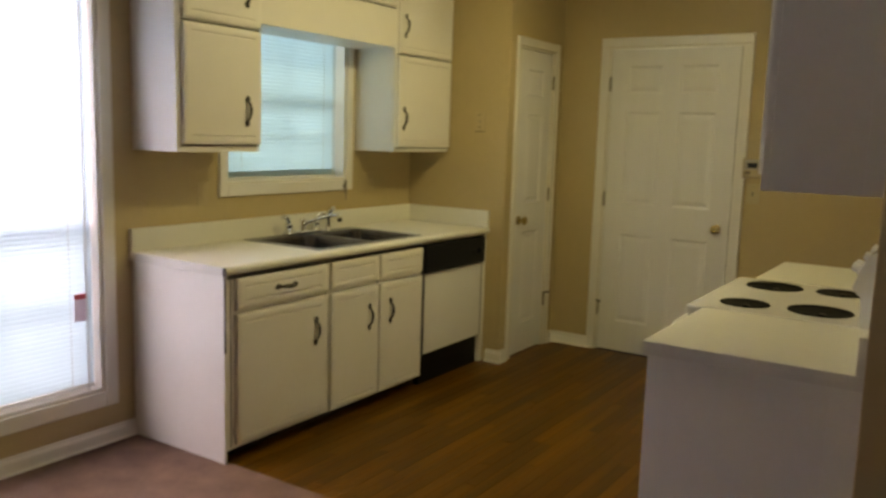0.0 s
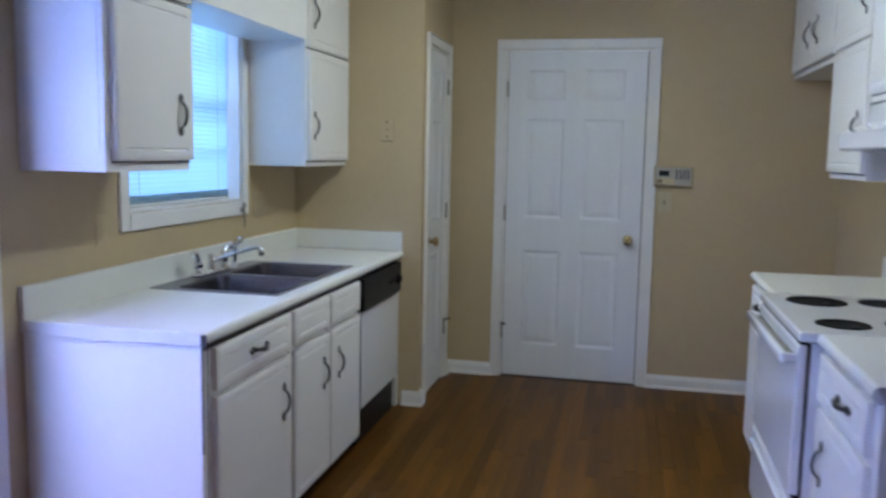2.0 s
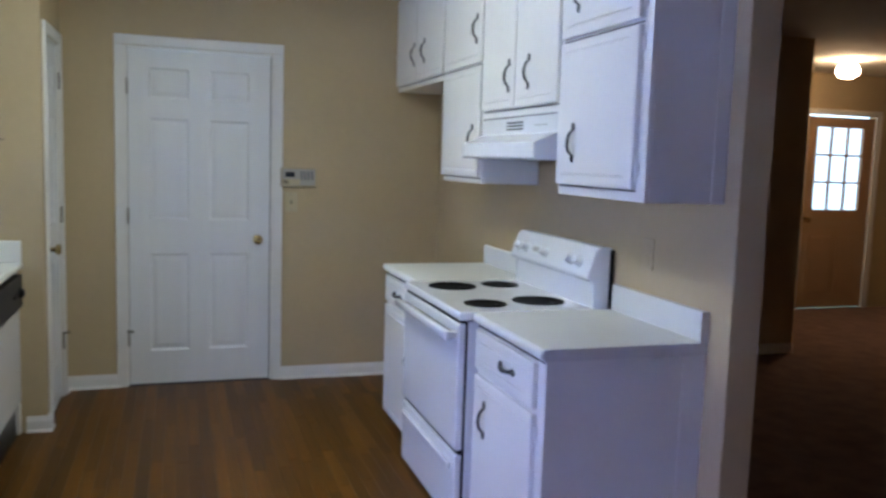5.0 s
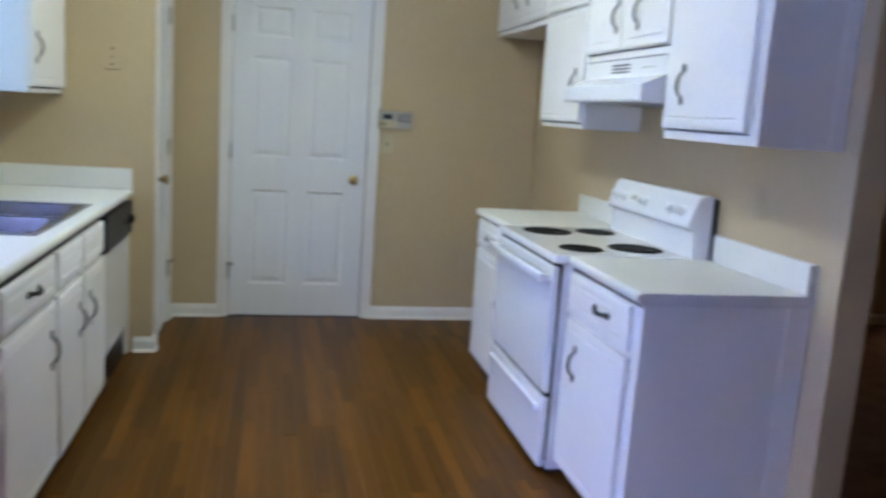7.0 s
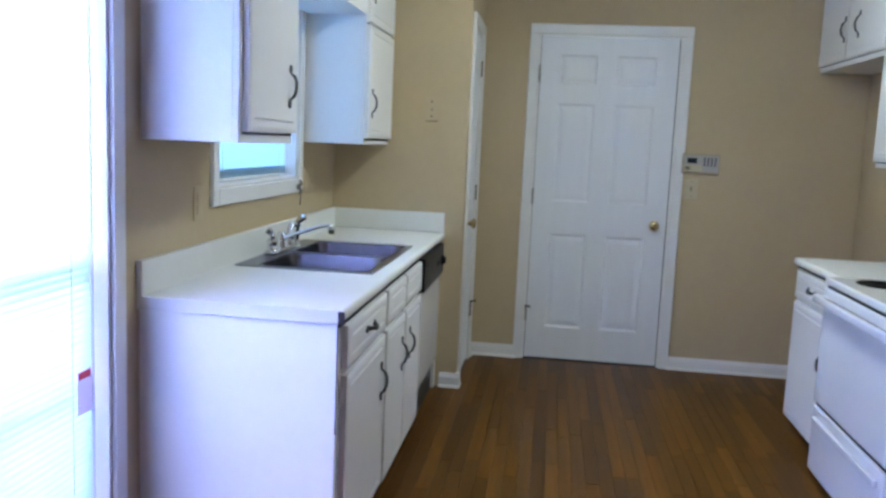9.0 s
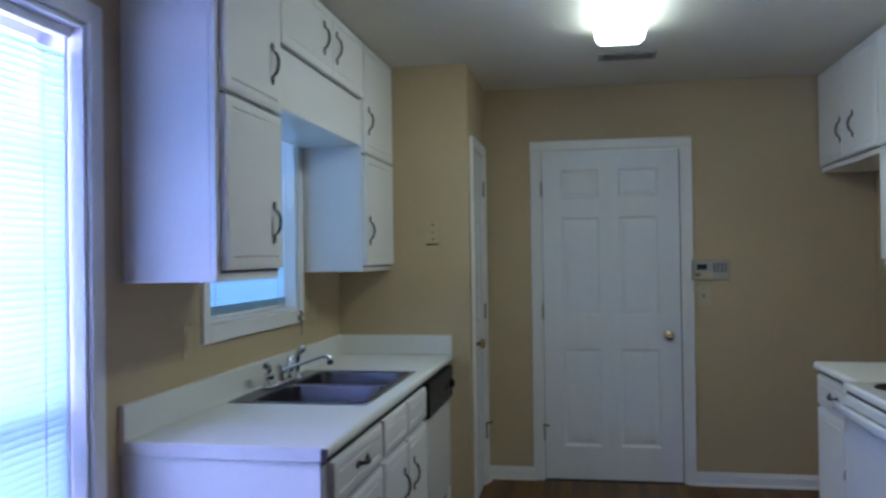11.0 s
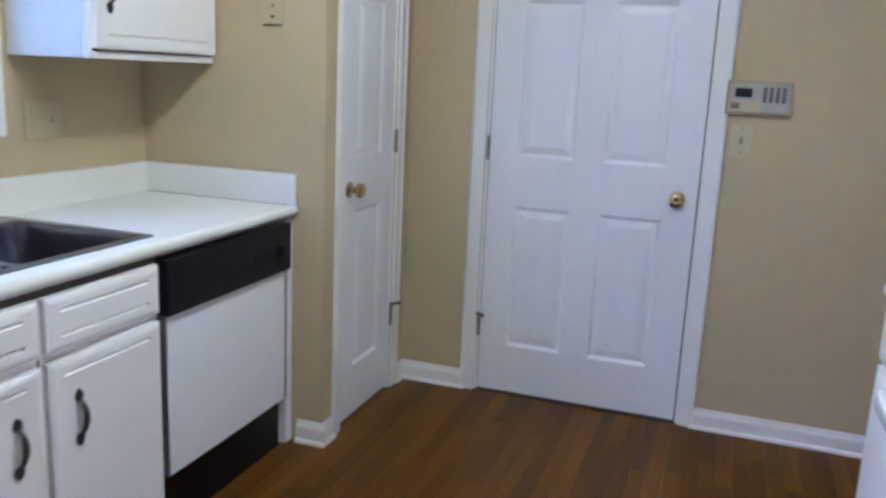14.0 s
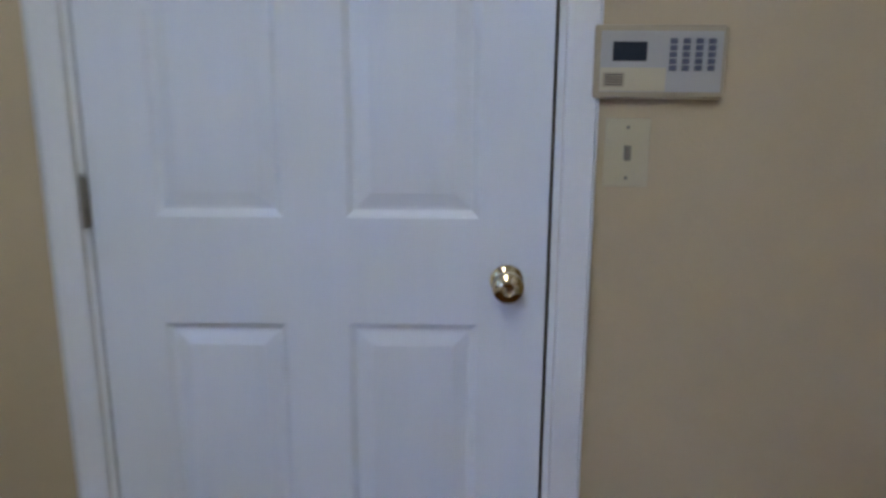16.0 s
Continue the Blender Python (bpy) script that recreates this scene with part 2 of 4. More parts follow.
def front_slab(w, h, t, edge=0.012, groove=None):
    """A lipped door or drawer front, facing -y, with a rounded rim and two routed grooves along its top and foot."""
    b = bmesh.new()
    v = [b.verts.new((x, y, z)) for x in (0, w) for y in (-t, 0) for z in (0, h)]
    faces = [b.faces.new([v[i] for i in q]) for q in
             ((0, 1, 3, 2), (4, 6, 7, 5), (0, 4, 5, 1), (2, 3, 7, 6), (0, 2, 6, 4), (1, 5, 7, 3))]
    bmesh.ops.recalc_face_normals(b, faces=b.faces[:])
    f = faces[2]
    for thick, depth in ((0.003, 0.0), (0.003, 0.002), (edge, 0.002)):
        bmesh.ops.inset_region(b, faces=[f], thickness=thick, depth=depth, use_even_offset=True)
    if groove:
        y0 = f.verts[0].co.y
        lo = [min(v.co[i] for v in f.verts) for i in (0, 2)]
        hi = [max(v.co[i] for v in f.verts) for i in (0, 2)]
        b.faces.remove(f)
        xs = (lo[0], lo[0] + groove, hi[0] - groove, hi[0])
        zs = (lo[1], lo[1] + groove * 0.55, lo[1] + groove * 0.55 + 0.010, hi[1] - groove * 0.55 - 0.010, hi[1] - groove * 0.55, hi[1])
        g = [[b.verts.new((x, y0, z)) for z in zs] for x in xs]
        cell = {(i, k): b.faces.new((g[i][k], g[i + 1][k], g[i + 1][k + 1], g[i][k + 1])) for i in range(3) for k in range(5)}
        for k in (1, 3):
            cell[1, k].normal_update()
            bmesh.ops.inset_region(b, faces=[cell[1, k]], thickness=0.0035, depth=-0.005, use_even_offset=True)
    return b


def panel_door(w, h, t, xs, zs, cells):
    """A moulded panel door facing -y; xs, zs: cuts of its face; cells: the sunk panels."""
    b = bmesh.new()
    xs, zs = [0, *xs, w], [0, *zs, h]
    g = [[b.verts.new((x, -t, z)) for z in zs] for x in xs]
    face = {}
    for i in range(len(xs) - 1):
        for k in range(len(zs) - 1):
            face[i, k] = b.faces.new((g[i][k], g[i + 1][k], g[i + 1][k + 1], g[i][k + 1]))
    for c in cells:
        f = face[c]
        f.normal_update()
        for thick, depth in ((0.004, -0.002), (0.010, -0.008), (0.006, 0.0), (0.022, 0.006), (0.004, 0.001)):
            bmesh.ops.inset_region(b, faces=[f], thickness=thick, depth=depth, use_even_offset=True)
    edge = [e for e in b.edges if e.is_boundary]
    new_geo = bmesh.ops.extrude_edge_only(b, edges=edge)["geom"]
    back = [e for e in new_geo if isinstance(e, bmesh.types.BMEdge) and e.is_boundary]
    for vv in {x for e in back for x in e.verts}:
        vv.co.y = 0
    bmesh.ops.contextual_create(b, geom=back)
    return b


def wall_pieces(run, a0, a1, c0, c1, z0, z1, holes):
    """A wall along x or y from a0 to a1, between c0 and c1 across, with holes (a0, a1, z0, z1) through it."""
    b = bmesh.new()

    def add(p, q, lo, hi):
        if q - p > 1e-4 and hi - lo > 1e-4:
            if run == "x":
                box(p, q, c0, c1, lo, hi, bm=b)
            else:
                box(c0, c1, p, q, lo, hi, bm=b)
    at = a0
    for h0, h1, hz0, hz1 in sorted(holes):
        add(at, h0, z0, z1)
        add(h0, h1, z0, hz0), add(h0, h1, hz1, z1)
        at = h1
    add(at, a1, z0, z1)
    return b


R90 = radians(90)
FACE_E, FACE_W, FACE_S = 90, -90, 0     # turn about z of a thing whose front looks east, west or south

# ---------------------------------------------------------------- setting
KW = (2.857, 3.798, 1.177, 2.07)     # kitchen window opening: y, y, z, z
DW = (0.445, 2.125, 0.258, 2.08)     # dining window opening
solid("wall_west", wall_pieces("y", S_Y, N_Y + 0.15, W_X - 0.16, W_X, 0, CEIL, [KW, DW]), M_WALL,
      "beige painted wall with two blinded windows", "wall", kind="structure")
solid("wall_north", wall_pieces("x", W_X, 3.05, N_Y, N_Y + 0.13, 0, CEIL, [(-1.945, -1.071, 0, 2.075)]), M_WALL,
      "beige painted wall round a white door", "wall", kind="structure")
solid("wall_east", box(E_X, E_X + 0.115, 2.12, N_Y, 0, CEIL, 0.004), M_WALL,
      "beige painted wall behind the stove, ending in an open corner", "wall", kind="structure")
solid("wall_pantry_front", box(W_X, -2.288, 4.48, 4.56, 0, CEIL, 0.003), M_WALL,
      "beige painted pantry wall beside the counter", "wall", kind="structure")
solid("wall_pantry_side", wall_pieces("y", 4.561, N_Y, -2.37, -2.290, 0, CEIL, [(4.618, 5.104, 0, 2.035)]), M_WALL,
      "beige painted pantry wall with a narrow door", "wall", kind="structure")
# unseen closing wall, set near so it bounces warm light
solid("wall_south", box(W_X - 0.16, 7.2, S_Y - 0.12, S_Y, 0, CEIL), M_WALL, "beige painted wall", "wall", kind="structure")
# unseen wall added to bounce warm light onto the east end panels
solid("bounce_wall_dining_east", box(1.25, 1.37, S_Y, 1.80, 0, CEIL, 0.003), M_WALL, "unseen beige wall added to bounce light in the dining area", "wall", kind="structure")
solid("wall_far_east", box(7.0, 7.12, S_Y, 7.0, 0, CEIL), M_WALL, "beige painted wall", "wall", kind="structure")
solid("wall_entry", wall_pieces("x", 2.92, 7.12, 6.95, 7.07, 0, CEIL, [(4.54, 5.46, 0, 2.06)]), M_WALL,
      "brownish entry wall round the front door", "wall", kind="structure")
solid("wall_entry_side", box(2.92, 3.05, N_Y + 0.13, 6.95, 0, CEIL), M_WALL, "beige painted wall", "wall", kind="structure")
solid("ceiling", box(W_X - 0.16, 7.2, S_Y - 0.12, 7.07, CEIL, CEIL + 0.12), M_CEIL, "off-white textured ceiling", "ceiling", kind="structure")
floor = solid("floor", box(W_X, E_X + 0.115, 2.312, N_Y + 0.13, -0.10, -0.008), M_SUB,
              "dark brown stained wood strip floor", "floor", kind="structure")
solid("carpet", box(W_X, 7.0, S_Y, 2.309, -0.10, 0.006), M_CARPET, "short brown carpet of the dining area", "carpet", kind="structure")
solid("carpet_living_room", box(E_X + 0.115, 7.0, 2.309, 6.95, -0.10, 0.004), M_CARPET, "dark brown carpet in an unlit room", "carpet", kind="structure")
solid("ground", box(-60, 60, -60, 60, -0.5, -0.3), M_GRASS, "lawn outside the house", "ground", kind="structure")
b = bmesh.new()
for x0, x1, y0, y1 in ((-9.0, -8.9, -8, 14), (-9, 14, 14.0, 14.1)):
    box(x0, x1, y0, y1, -0.3, 9, bm=b)
solid("backdrop", b, M_OUT, "bright overcast distance", "sky", kind="structure")


def baseboard(run, a0, a1, c, sign, name="baseboard"):
    """A moulded skirting board; c: the wall's face, sign: the way into the room."""
    prof = ((0, 0), (0.013, 0), (0.013, 0.055), (0.010, 0.064), (0.006, 0.070), (0.004, 0.080), (0, 0.082))
    b = bmesh.new()
    rings = []
    for a in (a0, a1):
        rings.append([b.verts.new((a, c + sign * p, z) if run == "x" else (c + sign * p, a, z)) for p, z in prof])
    n = len(prof)
    for i in range(n):
        b.faces.new((rings[0][i], rings[0][(i + 1) % n], rings[1][(i + 1) % n], rings[1][i]))
    b.faces.new(rings[0][::-1]), b.faces.new(rings[1])
    ob = solid(name, b, M_TRIM, "white moulded wooden baseboard", "baseboard", kind="structure")
    # quarter-round shoe at the foot
    r = [(0.013, 0.0)] + [(0.013 + 0.012 * math.cos(a), 0.014 * math.sin(a)) for a in [radians(q) for q in (0, 30, 60, 90)]]
    q = bmesh.new()
    rings = [[q.verts.new((a, c + sign * p, z) if run == "x" else (c + sign * p, a, z)) for p, z in r] for a in (a0, a1)]
    for i in range(len(r)):
        q.faces.new((rings[0][i], rings[0][(i + 1) % len(r)], rings[1][(i + 1) % len(r)], rings[1][i]))
    q.faces.new(rings[0][::-1]), q.faces.new(rings[1])
    part("shoe_moulding", q, M_TRIM, ob)
    return ob


baseboard("x", -2.288, -1.984, N_Y, -1)
baseboard("x", -1.030, E_X, N_Y, -1)
baseboard("y", 4.30, N_Y - 0.014, E_X, -1)
baseboard("x", -2.385, -2.264, 4.48, -1)
baseboard("y", 4.4795, 4.563, -2.288, 1)
baseboard("y", 5.160, N_Y - 0.014, -2.290, 1)
baseboard("y", S_Y, 2.282, W_X, 1)
baseboard("x", E_X, E_X + 0.115, 2.12, -1)
baseboard("x", 0.135, 3.05, N_Y, -1)
baseboard("x", 3.05, 4.47, 6.95, -1)


# ---------------------------------------------------------------- doors
def pin_stop_arm(h, x, y, z, way):
    """A bronze stop on a hinge's pin: a collar, an arm over the leaf with a bumper, and a short arm against the trim."""
    s = turned([(0.008, -0.004), (0.008, 0.004)], 12, at=(x, y - 0.006, z))
    join(s, swept([(x, y - 0.008, z), (x + 0.010 * way, y - 0.022, z), (x + 0.022 * way, y - 0.030, z)], [0.0052] * 3, 8))
    join(s, turned([(0.008, 0.0), (0.009, 0.005), (0.007, 0.012)], 12, "Y", at=(x + 0.022 * way, y - 0.026, z)))
    join(s, swept([(x, y - 0.008, z), (x - 0.005 * way, y - 0.015, z), (x - 0.010 * way, y - 0.018, z)], [0.005] * 3, 8))
    part("hinge_pin_stop", s, M_STOP, h, "dark bronze hinge-pin door stop", smooth=True)


def hinge(parent, x, z, pin_stop=False, y=-0.004):
    b = box(x - 0.002, x + 0.004, y - 0.002, y, z - 0.045, z + 0.045, 0.0008)
    join(b, turned([(0.006, z - 0.047), (0.006, z + 0.047)], 10, at=(x - 0.003, y - 0.006, 0)))
    join(b, turned([(0.003, z + 0.047), (0.0045, z + 0.050), (0.003, z + 0.054)], 8, at=(x - 0.003, y - 0.006, 0)))
    h = part("hinge", b, M_NICKEL, parent, smooth=True)
    if pin_stop:
        pin_stop_arm(h, x - 0.003, y, z + 0.050, 1)


def knob(parent, x, z, y):
    b = turned([(0.030, 0), (0.031, 0.004), (0.026, 0.009), (0.013, 0.012), (0.011, 0.026), (0.016, 0.030), (0.026, 0.037),
                (0.0295, 0.046), (0.028, 0.055), (0.020, 0.061), (0.012, 0.063), (0.010, 0.0615), (0.001, 0.0615)], 28, "Y", at=(x, y, z))
    return part("knob", b, M_BRASS, parent, "polished brass round knob", smooth=True)


def casing(parent, w, h, wide=0.060):
    """Moulded door trim round an opening of w by h, in front of the wall's face (y = 0)."""
    def strip(x0, x1, z0, z1):
        return box(x0, x1, -0.014, 0.0, z0, z1, 0.004)
    part("casing_side", strip(-wide, -0.002, 0.0, h + 0.002), M_TRIM, parent)
    part("casing_side", strip(w + 0.002, w + wide, 0.0, h + 0.002), M_TRIM, parent)
    part("casing_head", strip(-wide, w + wide, h + 0.004, h + wide), M_TRIM, parent)
    for x0, x1 in ((-wide - 0.004, -wide - 0.0005), (w + wide + 0.0005, w + wide + 0.004)):
        part("casing_rim", box(x0, x1, -0.019, 0.0, 0.0, h + wide, 0.0015), M_TRIM, parent)
    part("casing_rim", box(-wide - 0.004, w + wide + 0.004, -0.019, 0.0, h + wide + 0.0005, h + wide + 0.005, 0.0015), M_TRIM, parent)


def jamb(parent, w, h, depth, sunk):
    part("jamb", box(-0.002, 0.010, 0.0, depth, 0, h), M_TRIM, parent)
    part("jamb", box(w - 0.010, w + 0.002, 0.0, depth, 0, h), M_TRIM, parent)
    part("jamb_head", box(0.010, w - 0.010, 0.0, depth, h - 0.010, h + 0.002), M_TRIM, parent)
    part("door_stop", box(0.010, 0.022, sunk + 0.042, sunk + 0.075, 0, h - 0.01), M_TRIM, parent)
    part("door_stop", box(w - 0.022, w - 0.010, sunk + 0.042, sunk + 0.075, 0, h - 0.01), M_TRIM, parent)


# six-panel door of the north wall
door = thing("door_1", pose(-1.942, N_Y, 0), "closed white six-panel door with a brass knob", "door", kind="structure")
OW, OH = 0.868, 2.072
casing(door, OW, OH, 0.057)
jamb(door, OW, OH, 0.13, 0.006)
leaf = part("door_leaf", panel_door(0.838, 2.045, 0.036, [0.117, 0.352, 0.467, 0.712],
            [0.205, 0.815, 1.020, 1.640, 1.755, 1.940], [(i, k) for i in (1, 3) for k in (1, 3, 5)]), M_DOOR, door,
            at=pose(0.013, 0.042, 0.012))
# added dark fillers that draw the shaded gaps beside the leaf
for x0, x1 in ((0.0101, 0.0127), (0.8518, 0.8578)):
    part("door_gap_shade", box(x0, x1, 0.010, 0.040, 0.012, 2.058), M_STOP, door, "dark strip added as shade in the door gap")
for z, stop in ((1.83, False), (1.06, False), (0.30, True)):
    hinge(door, 0.012, z, stop)
kn = knob(door, 0.777, 0.915, 0.006)
part("latch_plate", box(0.852, 0.857, -0.003, 0.010, 0.885, 0.945), M_STOP, kn)
# solid dark strip at the foot, coloured as the gap's shade
part("door_foot_shade", box(0.0, OW, 0.0, 0.13, -0.006, 0.006, 0.002), M_KICK, door, "dark strip standing in for the shaded gap under the door")

# narrow pantry door (its front looks east)
pd = thing("door_2", pose(-2.290, 4.620, 0, 0, 0, FACE_E), "closed narrow white panel door of the pantry", "door", kind="structure")
casing(pd, 0.482, 2.032, 0.052)
jamb(pd, 0.482, 2.032, 0.078, 0.004)
part("door_leaf", panel_door(0.456, 2.005, 0.034, [0.118, 0.348], [0.20, 0.825, 1.015, 1.600, 1.715, 1.890],
     [(1, 1), (1, 3), (1, 5)]), M_DOOR, pd, at=pose(0.013, 0.040, 0.012))
knob(pd, 0.068, 0.918, 0.006)


def mirror_hinge(parent, x, z, pin_stop):
    b = box(x - 0.006, x + 0.004, -0.006, -0.003, z - 0.045, z + 0.045, 0.0008)
    join(b, turned([(0.006, z - 0.047), (0.006, z + 0.047)], 10, at=(x + 0.003, -0.009, 0)))
    h = part("hinge", b, M_NICKEL, parent, smooth=True)
    if pin_stop:
        pin_stop_arm(h, x + 0.003, -0.004, z + 0.048, 1)


for z, stop in ((1.83, False), (1.075, False), (0.335, True)):
    mirror_hinge(pd, 0.470, z, stop)

# front door far off in the entry
fd = thing("door_3", pose(4.56, 6.95, 0), "tan entry door with a bright glazed upper half", "door", kind="structure")
casing(fd, 0.88, 2.04, 0.06)
b = bmesh.new()
for x0, x1, z0, z1 in ((0.0, 0.14, 0.01, 2.03), (0.74, 0.88, 0.01, 2.03), (0.14, 0.74, 0.01, 1.06), (0.14, 0.74, 1.92, 2.03)):
    box(x0, x1, 0.01, 0.05, z0, z1, bm=b)
fl = part("door_leaf", b, M_DARKDOOR, fd)
for z in (1.335, 1.622):
    part("muntin", box(0.14, 0.74, 0.012, 0.048, z, z + 0.022, 0.003), M_DARKDOOR, fl)
for x in (0.325, 0.535):
    part("muntin", box(x, x + 0.022, 0.014, 0.046, 1.06, 1.92, 0.003), M_DARKDOOR, fl)
pn = part("pane", box(0.13, 0.75, 0.027, 0.033, 1.05, 1.93), M_GLASS, fl)
pn.visible_shadow = False
for x0 in (0.12, 0.49):
    part("panel", front_slab(0.28, 0.62, 0.006, 0.02), M_DARKDOOR, fl, at=pose(x0, 0.0105, 0.16))
knob(fd, 0.06, 0.95, 0.01)


# ---------------------------------------------------------------- windows
def window(name, m, w, h, meet, cols, rows_low, rows_up, label, wide=0.057, stool=False):
    """A double-hung window in an opening w by h whose lower left corner is m; its front looks at -y."""
    win = thing(name, m, label, "window", kind="structure")
    for x0, x1, z0, z1, n in ((-wide, -0.003, -wide - 0.01, h + wide, "casing"), (w + 0.003, w + wide, -wide - 0.01, h + wide, "casing"),
                              (-0.002, w + 0.002, h + 0.003, h + wide, "casing"), (-0.002, w + 0.002, -wide - 0.01, -0.003, "window_sill")):
        part(n, box(x0, x1, -0.016, 0.0, z0, z1, 0.004), M_TRIM, win)
    for x0, x1, z0, z1 in ((-0.001, 0.012, 0, h), (w - 0.012, w + 0.001, 0, h), (0.012, w - 0.012, -0.001, 0.012), (0.012, w - 0.012, h - 0.012, h + 0.001)):
        part("window_frame", box(x0, x1, -0.002, 0.15, z0, z1, 0.001), M_TRIM, win)

    def sash(z0, z1, y, rows):
        s = bmesh.new()
        for p in ((0.012, 0.052, z0, z1), (w - 0.052, w - 0.012, z0, z1), (0.052, w - 0.052, z0, z0 + 0.042), (0.052, w - 0.052, z1 - 0.036, z1)):
            box(p[0], p[1], y, y + 0.030, p[2], p[3], bm=s)
        so = part("sash", s, M_TRIM, win)
        for i in range(1, cols):
            x = 0.052 + (w - 0.104) * i / cols
            part("muntin", box(x - 0.009, x + 0.009, y + 0.006, y + 0.024, z0 + 0.042, z1 - 0.036), M_TRIM, so)
        for i in range(1, rows):
            z = z0 + 0.042 + (z1 - z0 - 0.078) * i / rows
            part("muntin", box(0.052, w - 0.052, y + 0.007, y + 0.023, z - 0.009, z + 0.009), M_TRIM, so)
        p = part("pane", box(0.048, w - 0.048, y + 0.013, y + 0.017, z0 + 0.038, z1 - 0.032), M_GLASS, so)
        p.visible_shadow = False
    sash(0.012, meet + 0.018, 0.082, rows_low)
    sash(meet - 0.018, h - 0.012, 0.114, rows_up)
    return win


def blind(name, m, w, z_top, z_bot, tilt, pitch, label, y=0.045, slat_w=0.025, cord=True, stack=0):
    """A mini blind hung in an opening; its front looks at -y."""
    bl = thing(name, m, label, "window blind")
    part("headrail", box(0.004, w - 0.004, y - 0.014, y + 0.014, z_top - 0.03, z_top, 0.002), M_WHITEPL, bl)
    part("bottom_rail", box(0.006, w - 0.006, y - 0.012, y + 0.012, z_bot, z_bot + 0.014, 0.004), M_WHITEPL, bl)
    s = bmesh.new()
    rows = []
    for x in (0.006, w - 0.006):
        for side in (0.0, 0.0006):
            rows.append([s.verts.new((x, slat_w * (u - 0.5), 0.0022 * (1 - (2 * u - 1) ** 2) + side)) for u in (0, 0.25, 0.5, 0.75, 1)])
    lo0, hi0, lo1, hi1 = rows
    for i in range(4):
        s.faces.new((lo0[i], lo0[i + 1], lo1[i + 1], lo1[i])), s.faces.new((hi0[i], hi1[i], hi1[i + 1], hi0[i + 1]))
    for a, c, e, f in ((lo0[0], hi0[0], hi1[0], lo1[0]), (lo0[4], lo1[4], hi1[4], hi0[4])):
        s.faces.new((a, c, e, f))
    me = finish(s, "slat", M_SLAT)
    for i in range(stack):
        part("slat", me, None, bl, at=pose(0, y, z_bot + 0.017 + i * 0.0034, random.uniform(-7, 7), 0, 0))
    base = z_bot + 0.028 + stack * 0.0034
    n = int((z_top - 0.05 - base + 0.008) / pitch)
    for i in range(n):
        part("slat", me, None, bl, at=pose(0, y, base + i * pitch, tilt + random.uniform(-1.2, 1.2), 0, random.uniform(-0.05, 0.05)))
    for x in (0.12, w - 0.12):
        part("ladder_cord", box(x - 0.0012, x + 0.0012, y - 0.0145, y - 0.0130, z_bot, z_top - 0.03), M_WHITEPL, bl)
    if cord:
        part("tilt_wand", turned([(0.004, z_bot - 0.05), (0.004, z_top - 0.04)], 8, at=(w - 0.05, y - 0.03, 0)), M_WHITEPL, bl, smooth=True)
    return bl


window("window_1", pose(W_X, KW[0], KW[2], 0, 0, FACE_E), KW[1] - KW[0], KW[3] - KW[2], 0.44, 2, 2, 2,
       "white double-hung window with grilles above the sink")
blind("mini_blind", pose(W_X, KW[0] + 0.014, KW[2], 0, 0, FACE_E), KW[1] - KW[0] - 0.028 - 0.03, 0.880, 0.0135, 61, 0.0205,
      "white vinyl mini blind lowered over the sink window", stack=9)
window("window_2", pose(W_X, DW[0], DW[2], 0, 0, FACE_E), DW[1] - DW[0], DW[3] - DW[2], 0.75, 4, 2, 3,
       "tall white double-hung window of the dining area", 0.065)
blind("mini_blind", pose(W_X, DW[0] + 0.014, DW[2], 0, 0, FACE_E), DW[1] - DW[0] - 0.028, 1.81, 0.020, 60, 0.0205,
      "white vinyl mini blind lowered over the tall window")
stick = thing("window_sticker", pose(W_X - 0.028, 2.006, 0.590, 0, 0, FACE_E), "small red and grey label hung on the blind", "sticker")
part("paper", box(0.0, 0.066, -0.001, 0.0, 0.0, 0.125), M_PAPER, stick)
part("print_bar", box(0.004, 0.062, -0.0016, -0.0011, 0.100, 0.121), M_RED, stick)
for z in (0.02, 0.035, 0.05, 0.065, 0.08):
    part("print_bar", box(0.008, 0.056, -0.0016, -0.0011, z, z + 0.004), M_PAPER, stick)

# cord cleat with a loop of blind cord at the sink window's corner
cl = thing("cord_cleat", pose(W_X + 0.016, 3.768, 1.135, 0, 0, FACE_E), "small grey cord cleat on the window trim", "cord cleat")
part("cleat", swept([(0, -0.012, -0.035), (0, -0.020, -0.02), (0, -0.012, 0.0), (0, -0.020, 0.02), (0, -0.012, 0.035)], [0.006, 0.008, 0.007, 0.008, 0.006], 8), M_NICKEL, cl, smooth=True)
part("foot", box(-0.006, 0.006, -0.012, 0.0, -0.012, 0.012, 0.002), M_NICKEL, cl)
part("cord_end", swept([(0.006, -0.014, 0.02), (0.010, -0.016, -0.03), (0.004, -0.015, -0.085)], [0.002, 0.002, 0.004], 6), M_NICKEL, cl)


